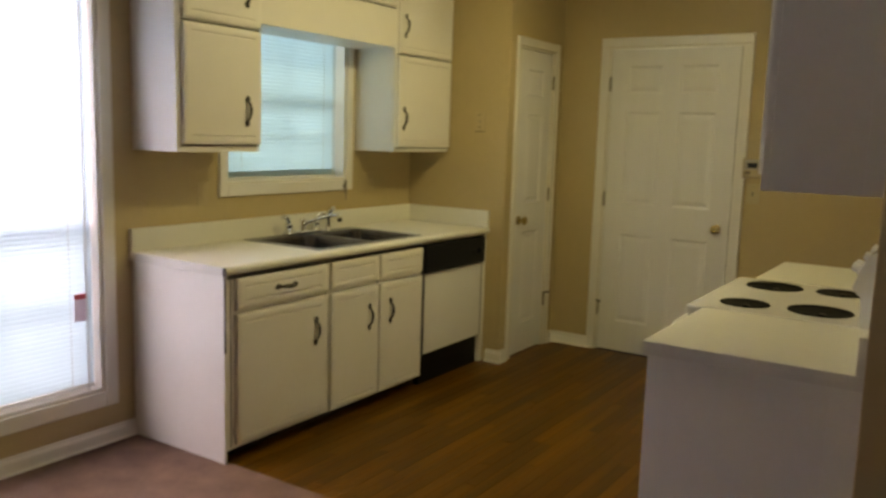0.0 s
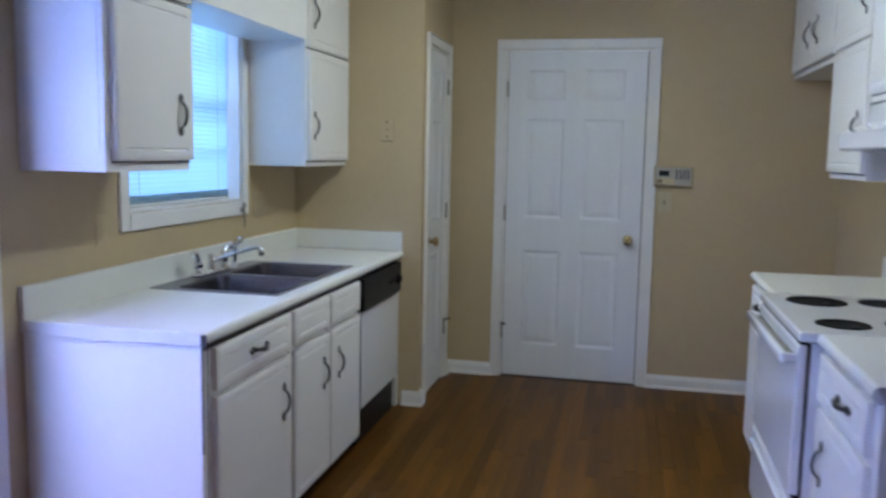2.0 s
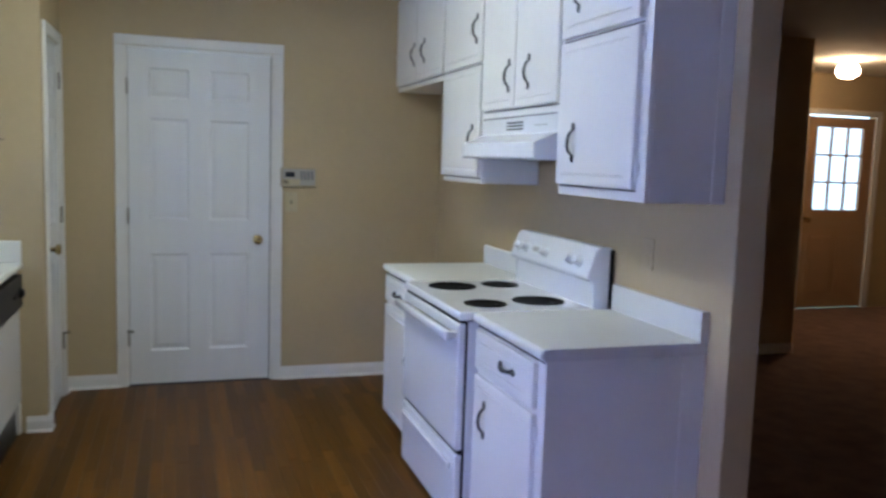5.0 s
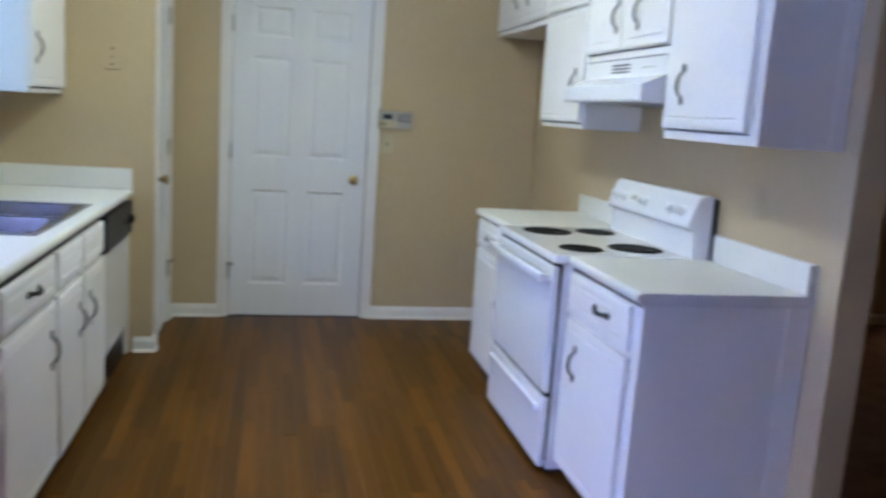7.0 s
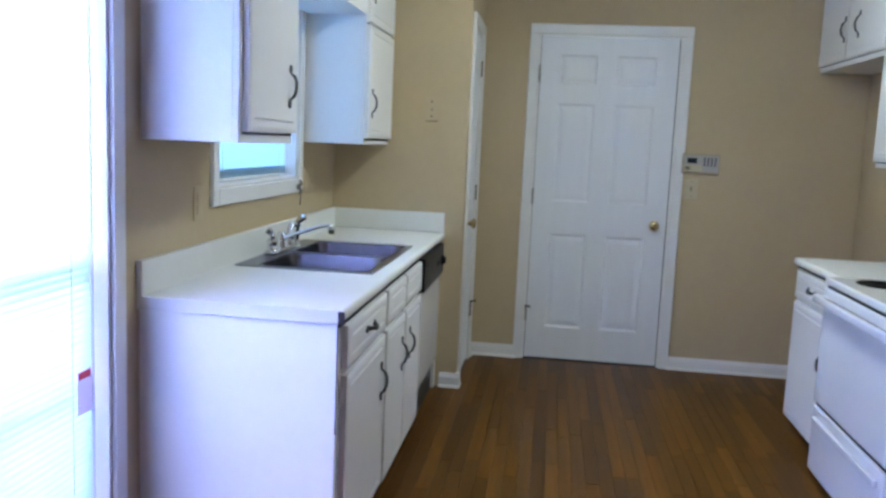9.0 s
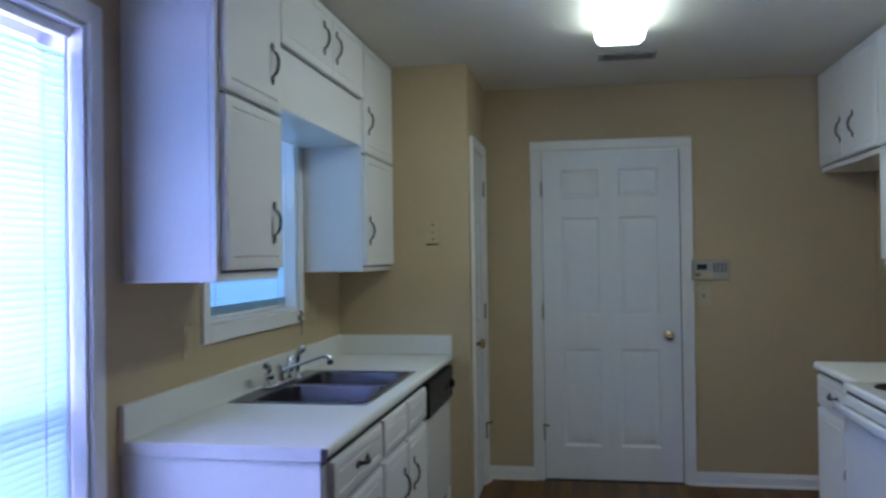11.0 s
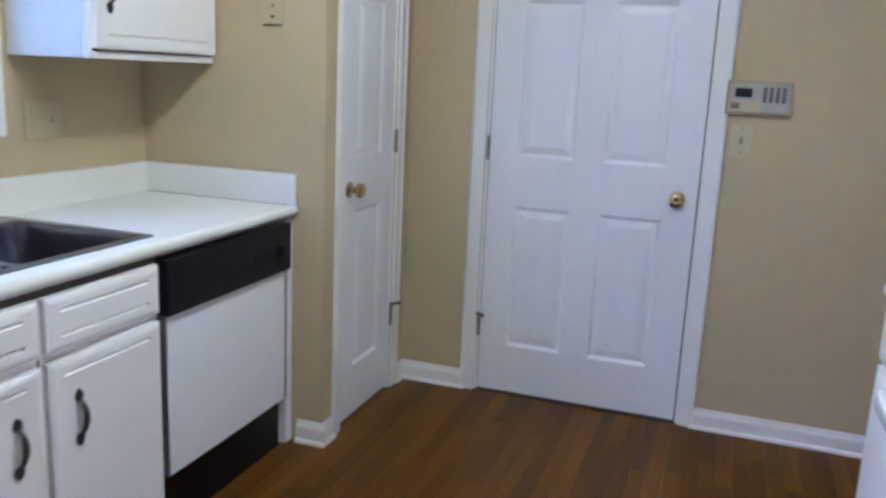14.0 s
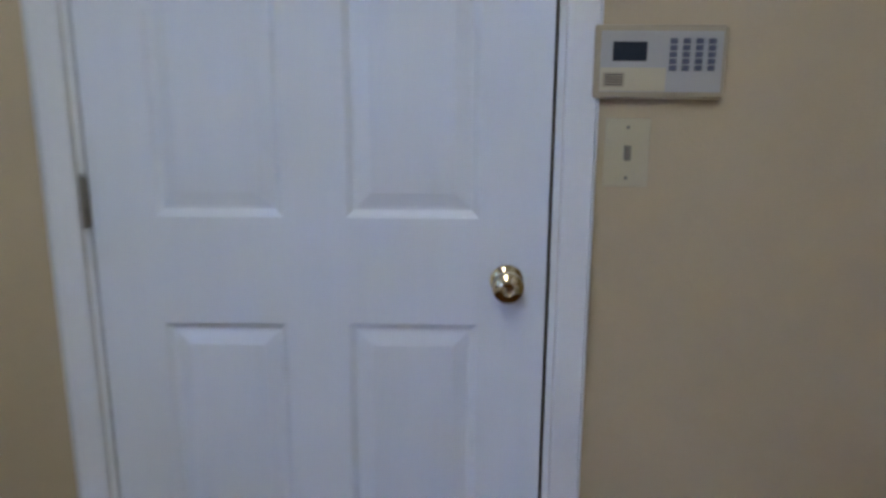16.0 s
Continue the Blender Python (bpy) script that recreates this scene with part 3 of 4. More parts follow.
# ---------------------------------------------------------------- cabinets
def pull_mesh():
    """A dark iron pull, upright, 13 cm long, facing -y: leaf-shaped feet and a bowed grip."""
    L = 0.071
    pts, wid = [], []
    for i in range(33):
        u = -1 + 2 * i / 32
        a = abs(u)
        rise = max(0.0, 1 - (a / 0.60) ** 2) ** 0.55 if a < 0.60 else 0.0
        y = -0.0035 - 0.021 * rise
        x = 0.0018 * math.sin(u * math.pi * 1.05)
        if a > 0.52:
            leaf_w = 0.0032 + 0.0112 * math.sin(math.pi * min(1.0, (1 - a) / 0.48)) ** 0.8
            thick = 0.0032
        else:
            leaf_w = 0.0058 + 0.0046 * (1 - (a / 0.52) ** 2)
            thick = 0.0050
        pts.append((x, y, u * L))
        wid.append((leaf_w, thick))
    return finish(swept(pts, wid, 10), "handle", M_IRON, True)


PULL = pull_mesh()


def front(parent, kind, x0, x1, z0, z1, y, pull=None, hinge_x=None, t=0.018, groove=0.028):
    d = part(kind, front_slab(x1 - x0, z1 - z0, t, 0.010, groove), M_CAB, parent, at=pose(x0, y, z0))
    if pull:
        px, pz, turn = pull
        part("handle", PULL, None, d, "dark iron pull with leaf-shaped feet", at=pose(px - x0, -t - 0.004, pz - z0, 0, turn, 0))
    if hinge_x is not None:
        for z in (z0 + 0.06, z1 - 0.06):
            hb = box(hinge_x - x0 - 0.010, hinge_x - x0 + 0.010, -0.007, -0.001, z - z0 - 0.022, z - z0 + 0.022, 0.002)
            join(hb, turned([(0.004, z - z0 - 0.024), (0.004, z - z0 + 0.024)], 8, at=(hinge_x - x0, -0.007, 0)))
            part("hinge", hb, M_CAB, d, "painted-over cabinet hinge")
    return d


def cabinet(name, m, w, d, z0, z1, fronts, label, toe=0.0, group="", category="kitchen cabinet", hollow=False):
    """A cabinet whose face frame lies at y = 0 and looks at -y; fronts: (kind, x0, x1, z0, z1, pull, hinge_x)."""
    c = thing(name, m, label, category, group)
    body = bmesh.new()
    lo = z0 + toe
    if hollow:
        for p in ((0.0, 0.016, 0.019, d, lo, z1), (w - 0.016, w, 0.019, d, lo, z1 - 0.20), (0.016, w - 0.016, d - 0.01, d, lo, z1), (0.016, w - 0.016, 0.019, d - 0.01, lo, lo + 0.016)):
            box(*p, bm=body)
    else:
        box(0.0, w, 0.019, d, lo, z1, 0.0015, bm=body)
    part("body", body, M_CAB, c)
    fr = bmesh.new()
    box(0.0, w, 0.0, 0.0185, lo, z1, 0.0015, bm=fr)
    part("face_frame", fr, M_CAB, c)
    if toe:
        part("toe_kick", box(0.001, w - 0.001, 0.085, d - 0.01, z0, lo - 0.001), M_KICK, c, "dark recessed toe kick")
    for f in fronts:
        front(c, f[0], f[1], f[2], f[3], f[4], -0.0005, *f[5:])
    return c


CF = -2.410           # face of the west base cabinets
BT = 0.842            # underside of the counters
TOE = 0.062
base_l = cabinet("base_cabinet", pose(CF, 2.296, 0, 0, 0, FACE_E), 0.639, CF - W_X - 0.001, 0, BT,
                 [("drawer", 0.047, 0.622, 0.686, 0.820, (0.337, 0.756, 90)), ("door", 0.047, 0.622, 0.082, 0.664, (0.540, 0.506, 0), 0.042)],
                 "white painted base cabinet with a drawer over a door", TOE, "base cabinets")
base_s = cabinet("sink_cabinet", pose(CF, 2.936, 0, 0, 0, FACE_E), 0.812, CF - W_X - 0.001, 0, BT,
                 [("drawer_front", 0.018, 0.394, 0.687, 0.820), ("drawer_front", 0.412, 0.800, 0.687, 0.820),
                  ("door", 0.018, 0.394, 0.068, 0.664, (0.313, 0.504, 0)), ("door", 0.412, 0.800, 0.068, 0.664, (0.494, 0.508, 0))],
                 "white painted sink cabinet with two doors", TOE, "base cabinets", hollow=True)
# dark strips on the face frame: worn seams with the gap's shade coloured in
for cc, xs in ((base_l, (0.022, 0.631)), (base_s, (0.403,))):
    for x in xs:
        part("gap_strip", box(x - 0.0024, x + 0.0024, -0.0012, -0.0002, TOE + 0.01, 0.822), M_GAP, cc, "dark strip for the worn, shaded seam between the doors")
part("end_panel", box(-0.012, -0.0005, 0.0, 0.617, 0.0, BT, 0.001), M_CAB, base_l, "plain white end panel")
part("corner_strip", box(-0.0135, -0.004, -0.002, 0.0, 0.50, BT, 0.0004), M_GAP, base_l, "dark chipped edge of the end panel")
solid("filler_panel", box(CF - 0.5, CF, 4.437, 4.478, 0.0, BT), M_CAB, "narrow white filler panel beside the dishwasher", "filler panel")

# dishwasher
dwm = pose(CF, 3.756, 0, 0, 0, FACE_E)
dish = thing("dishwasher", dwm, "white built-in dishwasher with a black control panel", "dishwasher")
DWW = 0.672
part("tub", box(0.034, DWW - 0.004, 0.02, 0.58, 0.10, BT - 0.004), M_WHITEPL, dish)
part("door_panel", box(0.014, DWW - 0.024, -0.016, 0.019, 0.188, 0.662, 0.003), M_ENAMEL, dish, "white enamelled door panel")
part("side_trim", box(DWW - 0.022, DWW - 0.010, -0.014, 0.019, 0.188, 0.662, 0.001), M_STEEL, dish)
part("side_trim", box(0.003, 0.012, -0.014, 0.019, 0.188, 0.662, 0.001), M_STEEL, dish)
cp = part("control_panel", box(0.004, DWW - 0.008, -0.030, 0.019, 0.666, 0.828, 0.005), M_BLACK, dish, "black plastic control panel")
part("dial", turned([(0.026, 0), (0.025, 0.010), (0.019, 0.013), (0.018, 0.022), (0.001, 0.023)], 24, "Y", at=(DWW - 0.085, -0.030, 0.745)), M_BLACK, cp, smooth=True)
part("latch_slot", box(0.07, 0.30, -0.0325, -0.0302, 0.785, 0.800, 0.001), M_BLACK, cp)
for i in range(4):
    part("push_button", box(DWW - 0.235 + i * 0.028, DWW - 0.212 + i * 0.028, -0.034, -0.030, 0.735, 0.755, 0.001), M_BLACK, cp)
part("kick_panel", box(0.008, DWW - 0.02, 0.012, 0.05, 0.0, 0.184, 0.002), M_BLACK, dish, "black kick panel")

# west counter with its backsplash
CT = 0.880
cw = thing("countertop", pose(0, 0, 0), "white laminate countertop with a low backsplash and the sink cut in", "countertop")
SX0, SX1, SY0, SY1 = -2.985, -2.450, 2.930, 3.795
CE = -2.386
part("deck", box(W_X + 0.0005, CE - 0.016, 2.276, SY0 + 0.015, BT, CT), M_LAM, cw)
part("deck", box(W_X + 0.0005, CE - 0.016, SY1 - 0.015, 4.479, BT, CT), M_LAM, cw)
part("deck_back", box(W_X + 0.0005, SX0 + 0.015, SY0 + 0.015, SY1 - 0.015, BT, CT), M_LAM, cw)
part("deck_front", box(SX1 - 0.015, CE - 0.016, SY0 + 0.015, SY1 - 0.015, BT, CT), M_LAM, cw)
part("rolled_edge", swept([(CE - 0.0175, y, (BT + CT) / 2) for y in (2.2765, 3.4, 4.4785)], [(0.0175, 0.019)] * 3, 20), M_LAM, cw, smooth=True)
part("backsplash", box(W_X + 0.0005, W_X + 0.019, 2.278, 4.4785, CT - 0.001, 0.988, 0.004), M_LAM, cw)
part("backsplash", box(W_X + 0.0195, -2.390, 4.460, 4.4788, CT - 0.001, 0.988, 0.004), M_LAM, cw)
part("end_strip", box(W_X + 0.0005, CE - 0.017, 2.2715, 2.2758, BT - 0.002, CT, 0.001), M_LAMEDGE, cw, "slightly lifted laminate end strip")
part("end_strip", box(W_X + 0.0005, W_X + 0.020, 2.2715, 2.2775, CT, 0.988, 0.001), M_LAMEDGE, cw)
part("chipped_corner", box(CE - 0.020, CE + 0.0005, 2.2708, 2.2762, BT - 0.004, CT - 0.004, 0.002), M_GAP, cw, "dark chipped counter corner")
part("seam", box(W_X + 0.02, -2.42, 4.4565, 4.4598, CT, CT + 0.0012), M_GAP, cw, "thin dark seam at the backsplash")
# shade below the overhang, put in as a dark strip on the cabinet face
part("under_shade_strip", box(-2.411, -2.4075, 2.30, 3.745, BT - 0.021, BT - 0.0005), M_GAP, cw, "dark strip standing in for shade under the counter edge")

# double-bowl sink
sk = thing("sink", pose(0, 0, CT), "stainless steel double-bowl kitchen sink set in the counter", "sink")


def bowl(x0, x1, y0, y1, deep):
    """A rounded bowl, open above."""
    b = bmesh.new()
    def ring(grow, z, r=0.055):
        out = []
        for cx, cy, a0 in ((x1 - r, y1 - r, 0), (x0 + r, y1 - r, 90), (x0 + r, y0 + r, 180), (x1 - r, y0 + r, 270)):
            for k in range(6):
                a = radians(a0 + 18 * k)
                out.append(b.verts.new((cx + (r + grow) * math.cos(a), cy + (r + grow) * math.sin(a), z)))
        return out
    rs = [ring(0.010, 0.004), ring(0.002, 0.001), ring(-0.001, -0.012), ring(-0.006, -deep + 0.05), ring(-0.014, -deep + 0.018), ring(-0.034, -deep)]
    for a, c in zip(rs, rs[1:]):
        for i in range(len(a)):
            b.faces.new((a[i], a[(i + 1) % len(a)], c[(i + 1) % len(a)], c[i]))
    b.faces.new(rs[-1])
    outer = rs[0]
    return b, outer


BX0, BX1 = SX0 + 0.085, SX1 - 0.032
MIDY = (SY0 + SY1) / 2
rim = bmesh.new()
for p in ((SX0, BX0 - 0.004, SY0, SY1), (BX1 + 0.004, SX1, SY0, SY1), (BX0 - 0.004, BX1 + 0.004, SY0, SY0 + 0.028),
          (BX0 - 0.004, BX1 + 0.004, SY1 - 0.028, SY1), (BX0 - 0.004, BX1 + 0.004, MIDY - 0.012, MIDY + 0.012)):
    box(p[0], p[1], p[2], p[3], 0.0005, 0.0042, bm=rim)
part("rim", rim, M_STEEL, sk)
for y0, y1 in ((SY0 + 0.034, MIDY - 0.018), (MIDY + 0.018, SY1 - 0.034)):
    bb, _ = bowl(BX0, BX1, y0, y1, 0.165)
    bo = part("bowl", bb, M_BOWL, sk, smooth=True)
    part("drain", turned([(0.042, -0.1645), (0.042, -0.162), (0.032, -0.1605), (0.028, -0.1635), (0.001, -0.1635)], 24, at=((BX0 + BX1) / 2, (y0 + y1) / 2, 0)), M_CHROME, bo, smooth=True)

# faucet with two levers and a side sprayer
fa = thing("faucet", pose(SX0 + 0.042, 3.336, CT + 0.0042), "chrome two-handle kitchen faucet with a swung spout", "faucet")
fb = box(-0.026, 0.026, -0.138, 0.138, 0, 0.020, 0.009, seg=3)
part("base_plate", fb, M_CHROME, fa, smooth=True)
join_b = turned([(0.022, 0.018), (0.020, 0.035), (0.015, 0.055), (0.016, 0.075), (0.013, 0.085), (0.001, 0.088)], 20)
part("spout_hub", join_b, M_CHROME, fa, smooth=True)
sp = [(0, 0, 0.046), (0.016, 0.007, 0.060), (0.045, 0.020, 0.072), (0.100, 0.044, 0.092), (0.150, 0.066, 0.109), (0.176, 0.077, 0.115), (0.192, 0.084, 0.111), (0.197, 0.086, 0.096)]
spout = part("spout", swept(sp, [0.012, 0.011, 0.0088, 0.0076, 0.0072, 0.0078, 0.0098, 0.0115], 12, side=(0, 1, 0)), M_CHROME, fa, smooth=True)
part("aerator", turned([(0.0125, 0.078), (0.0132, 0.084), (0.0132, 0.097)], 16, at=(0.197, 0.086, 0)), M_IRON, spout, "dull grey aerator", smooth=True)
for yy, sw in ((-0.112, -1), (0.112, 1)):
    hd = part("handle", turned([(0.023, 0.004), (0.022, 0.026), (0.018, 0.040), (0.022, 0.048), (0.020, 0.062), (0.010, 0.070), (0.001, 0.071)], 18, at=(0, yy, 0)), M_CHROME, fa, smooth=True)
    part("lever", swept([(0, yy, 0.058), (0.001, yy + 0.006 * sw, 0.084), (0.003, yy + 0.020 * sw, 0.100), (0.006, yy + 0.040 * sw, 0.106), (0.008, yy + 0.060 * sw, 0.102)],
                        [0.014, 0.013, 0.0115, 0.011, 0.012], 10, side=(1, 0, 0)), M_CHROME, hd, smooth=True)
spr = thing("side_sprayer", pose(SX0 + 0.042, 3.550, CT + 0.0042), "chrome and grey side sprayer beside the faucet", "sink sprayer")
part("holder", turned([(0.022, 0), (0.021, 0.006), (0.014, 0.014), (0.013, 0.03)], 18), M_CHROME, spr, smooth=True)
part("spray_head", swept([(0, 0, 0.028), (0.0, 0, 0.082), (0.008, 0, 0.110), (0.026, 0, 0.130), (0.042, 0, 0.133)], [0.012, 0.014, 0.016, 0.017, 0.014], 12, side=(0, 1, 0)), M_CHROME, spr, smooth=True)
# west wall cabinets, up to the ceiling
UF = -2.728
UD = UF - W_X - 0.001
UZ, UT = 1.350, CEIL - 0.002
upper_n = cabinet("wall_cabinet", pose(UF, 2.303, 0, 0, 0, FACE_E), 0.490, UD, UZ, UT,
                  [("door", 0.030, 0.486, 1.386, 1.913, (0.395, 1.541, 0), 0.026), ("door", 0.030, 0.486, 1.928, 2.460, (0.395, 2.084, 0), 0.026)],
                  "white painted wall cabinet beside the window, two doors stacked", group="wall cabinets")
upper_f = cabinet("wall_cabinet", pose(UF, 3.885, 0, 0, 0, FACE_E), 0.592, UD, UZ, UT,
                  [("door", 0.014, 0.582, 1.380, 1.916, (0.066, 1.549, 0)), ("door", 0.014, 0.582, 1.930, 2.460, (0.066, 2.089, 0))],
                  "white painted wall cabinet by the pantry, two doors stacked", group="wall cabinets")
upper_m = cabinet("wall_cabinet", pose(UF, 2.794, 0, 0, 0, FACE_E), 1.090, UD, 1.958, UT,
                  [("door", 0.010, 0.596, 2.186, 2.460, (0.475, 2.322, 0)), ("door", 0.604, 1.080, 2.186, 2.460, (0.645, 2.322, 0))],
                  "white painted cabinet bridging over the sink window", group="wall cabinets")
# door-gap shadow laid on the face frames as thin dark strips
for cc, x0, x1, z in ((upper_n, 0.03, 0.486, 1.9205), (upper_f, 0.014, 0.582, 1.923), (upper_m, 0.01, 1.080, 2.180),
                      (upper_n, 0.03, 0.486, 1.380), (upper_f, 0.014, 0.582, 1.374)):
    part("gap_strip", box(x0, x1, -0.0012, -0.0002, z - 0.0028, z + 0.0028), M_GAP, cc, "dark strip painting the shadow gap round the doors")

# ---------------------------------------------------------------- east side
RF = -0.550           # face of the east base cabinets
RD = E_X - RF - 0.001


def east(y_far):
    return pose(RF, y_far, 0, 0, 0, FACE_W)


base_r = cabinet("base_cabinet", east(2.846), 0.599, RD, 0, BT,
                 [("drawer", 0.020, 0.550, 0.674, 0.822, (0.345, 0.752, 90)), ("door", 0.020, 0.550, 0.074, 0.652, (0.146, 0.505, 0), 0.557)],
                 "white painted base cabinet beside the stove", TOE, "base cabinets")
part("end_panel", box(0.5995, 0.608, 0.0, RD, 0.0, BT, 0.001), M_CAB, base_r, "plain white end panel")
part("end_trim", box(0.6085, 0.612, RD - 0.085, RD, 0.0, BT, 0.001), M_CAB, base_r)
base_r2 = cabinet("base_cabinet", east(4.285), 0.632, RD, 0, BT,
                  [("drawer", 0.030, 0.600, 0.690, 0.826, (0.31, 0.757, 90)), ("door", 0.030, 0.600, 0.078, 0.668, (0.54, 0.470, 0))],
                  "white painted base cabinet at the far side of the stove", TOE, "base cabinets")
RCE = -0.576


def east_counter(y0, y1, label, near_end):
    c = thing("countertop", pose(0, 0, 0), label, "countertop")
    part("deck", box(RCE + 0.016, E_X - 0.0005, y0, y1, BT, CT, 0.0), M_LAM, c)
    part("rolled_edge", swept([(RCE + 0.0175, y, (BT + CT) / 2) for y in (y0 + 0.0005, (y0 + y1) / 2, y1 - 0.0005)], [(0.0175, 0.019)] * 3, 20), M_LAM, c, smooth=True)
    part("backsplash", box(E_X - 0.019, E_X - 0.0005, y0 + 0.001, y1 - 0.001, CT - 0.001, 0.982, 0.004), M_LAM, c)
    if near_end:
        part("end_strip", box(RCE + 0.010, E_X - 0.0005, y0 - 0.004, y0 - 0.0003, BT - 0.002, CT, 0.001), M_LAMEDGE, c, "laminate end strip")
        part("end_strip", box(E_X - 0.030, E_X - 0.0005, y0 - 0.004, y0 + 0.001, CT, 0.982, 0.001), M_LAMEDGE, c)
    # the overhang's shade as a dark strip, as on the west side
    part("under_shade_strip", box(RF - 0.0025, RF + 0.001, y0 + 0.016, y1 - 0.006, BT - 0.012, BT - 0.0005), M_GAP, c, "dark strip standing in for shade under the counter edge")
    return c


east_counter(2.232, 2.846, "short white laminate countertop beside the stove", True)
east_counter(3.652, 4.300, "white laminate countertop at the far side of the stove", False)

# freestanding electric range; front looks west
RY0, RY1 = 2.852, 3.646
RW = RY1 - RY0
rg = thing("range", pose(-0.620, RY1, 0, 0, 0, FACE_W), "white freestanding electric range with four black burner bowls", "stove")
part("body", box(0.0, RW, 0.030, 0.635, 0.022, 0.845, 0.003), M_ENAMEL, rg)
# black sheet behind the oven door, so the gaps beside it look shaded
part("side_gap_shade", box(0.004, RW - 0.004, 0.024, 0.0295, 0.06, 0.84), M_BLACK, rg)
ck = bmesh.new()
box(-0.002, RW + 0.002, -0.008, 0.645, 0.848, 0.8815, 0.008, bm=ck, seg=3)
top = part("cooktop", ck, M_ENAMEL, rg, "white enamelled cooktop")
for cx, cy, r in ((0.170, 0.172, 0.102), (0.150, 0.415, 0.080), (0.625, 0.160, 0.080), (0.590, 0.410, 0.102)):
    bw = part("burner_bowl", turned([(r + 0.008, 0.8817), (r + 0.006, 0.8850), (r - 0.002, 0.8857), (r - 0.010, 0.8830), (r * 0.5, 0.8823), (0.001, 0.8821)], 32, at=(cx, cy, 0)), M_COIL, top, "empty black burner bowl", smooth=True)
    part("element_socket", box(cx + r * 0.72, cx + r * 1.05, cy + 0.01, cy + 0.03, 0.8827, 0.8905, 0.002), M_BLACK, bw)
od = part("oven_door", box(0.006, RW - 0.006, -0.008, 0.023, 0.335, 0.836, 0.008, seg=3), M_ENAMEL, rg, "plain white oven door")
hb = box(0.014, RW - 0.014, -0.060, -0.036, 0.772, 0.808, 0.008, seg=3)
for x in (0.025, RW - 0.05):
    box(x, x + 0.026, -0.050, -0.006, 0.777, 0.803, 0.004, bm=hb)
part("handle", hb, M_ENAMEL, od, "white bar handle", smooth=True)
grille = part("vent_strip", box(0.045, RW - 0.045, -0.032, -0.007, 0.786, 0.796, 0.002), M_FACE, od, "grey vent strip behind the handle")
for y in (-0.028, -0.021, -0.014):
    part("slot", box(0.055, RW - 0.055, y, y + 0.003, 0.7955, 0.7968), M_GAP, grille)
# black filler for the shade under the cooktop edge
part("vent_gap_shade", box(0.02, RW - 0.02, 0.0, 0.02, 0.8362, 0.8455), M_BLACK, rg)
dr = part("storage_drawer", box(0.006, RW - 0.006, -0.006, 0.023, 0.030, 0.318, 0.008, seg=3), M_ENAMEL, rg, "white storage drawer")
part("drawer_lip", box(0.05, RW - 0.05, -0.022, -0.006, 0.248, 0.276, 0.006, seg=3), M_ENAMEL, dr)
# black filler for the shade between oven door and drawer
part("drawer_gap_shade", box(0.01, RW - 0.01, 0.005, 0.022, 0.3185, 0.3345), M_BLACK, rg)
part("plinth", box(0.02, RW - 0.02, 0.04, 0.60, 0.0, 0.0215), M_KICK, rg)
# control console, leaning back
bg = bmesh.new()
prof = [(0.556, 0.877), (0.556, 0.985), (0.528, 0.998), (0.523, 1.008), (0.560, 1.112), (0.578, 1.128), (0.625, 1.128), (0.640, 1.115), (0.640, 0.877)]
rings = [[bg.verts.new((x, y, z)) for y, z in prof] for x in (0.0, RW)]
for i in range(len(prof)):
    bg.faces.new((rings[0][i], rings[0][(i + 1) % len(prof)], rings[1][(i + 1) % len(prof)], rings[1][i]))
bg.faces.new(rings[0][::-1]), bg.faces.new(rings[1])
bmesh.ops.bevel(bg, geom=[e for e in bg.edges], offset=0.004, segments=2, affect="EDGES")
con = part("console", bg, M_ENAMEL, rg, "white control console", smooth=True)
part("console_back", box(RW + 0.0005, RW + 0.003, 0.622, 0.64, 0.88, 1.118, 0.001), M_BLACK, con)
slope = math.degrees(math.atan2(0.037, 0.104))
for x in (0.080, 0.158, 0.365, RW - 0.175, RW - 0.095):
    part("knob", turned([(0.025, 0), (0.024, 0.007), (0.017, 0.010), (0.016, 0.030), (0.013, 0.033), (0.001, 0.033)], 20, "Y"), M_ENAMEL, con, at=pose(x, 0.541, 1.060, -slope, 0, 0), smooth=True)
    part("dial_mark", box(-0.030, 0.030, -0.0012, -0.0002, -0.036, -0.0345), M_WHITEPL, con, at=pose(x, 0.541, 1.060, -slope, 0, 0))
part("clock", box(-0.045, 0.045, -0.003, 0.0, -0.022, 0.022, 0.001), M_WHITEPL, con, at=pose(0.262, 0.541, 1.060, -slope, 0, 0))
part("clock_face", box(-0.030, 0.030, -0.004, -0.0031, -0.010, 0.012), M_FACE, con, at=pose(0.262, 0.541, 1.060, -slope, 0, 0))

# east wall cabinets
RUF = -0.265
RUD = E_X - RUF - 0.001


def east_up(y_far):
    return pose(RUF, y_far, 0, 0, 0, FACE_W)


un = cabinet("wall_cabinet", east_up(2.803), 0.606, RUD, 1.342, UT,
             [("door", 0.012, 0.556, 1.382, 1.893, (0.150, 1.532, 0), 0.565), ("door", 0.012, 0.556, 1.911, 2.460, (0.150, 2.060, 0), 0.565)],
             "white painted wall cabinet at the open wall end", group="wall cabinets")
part("back_strip", box(0.6065, 0.610, RUD - 0.05, RUD, 1.342, UT, 0.001), M_CAB, un)
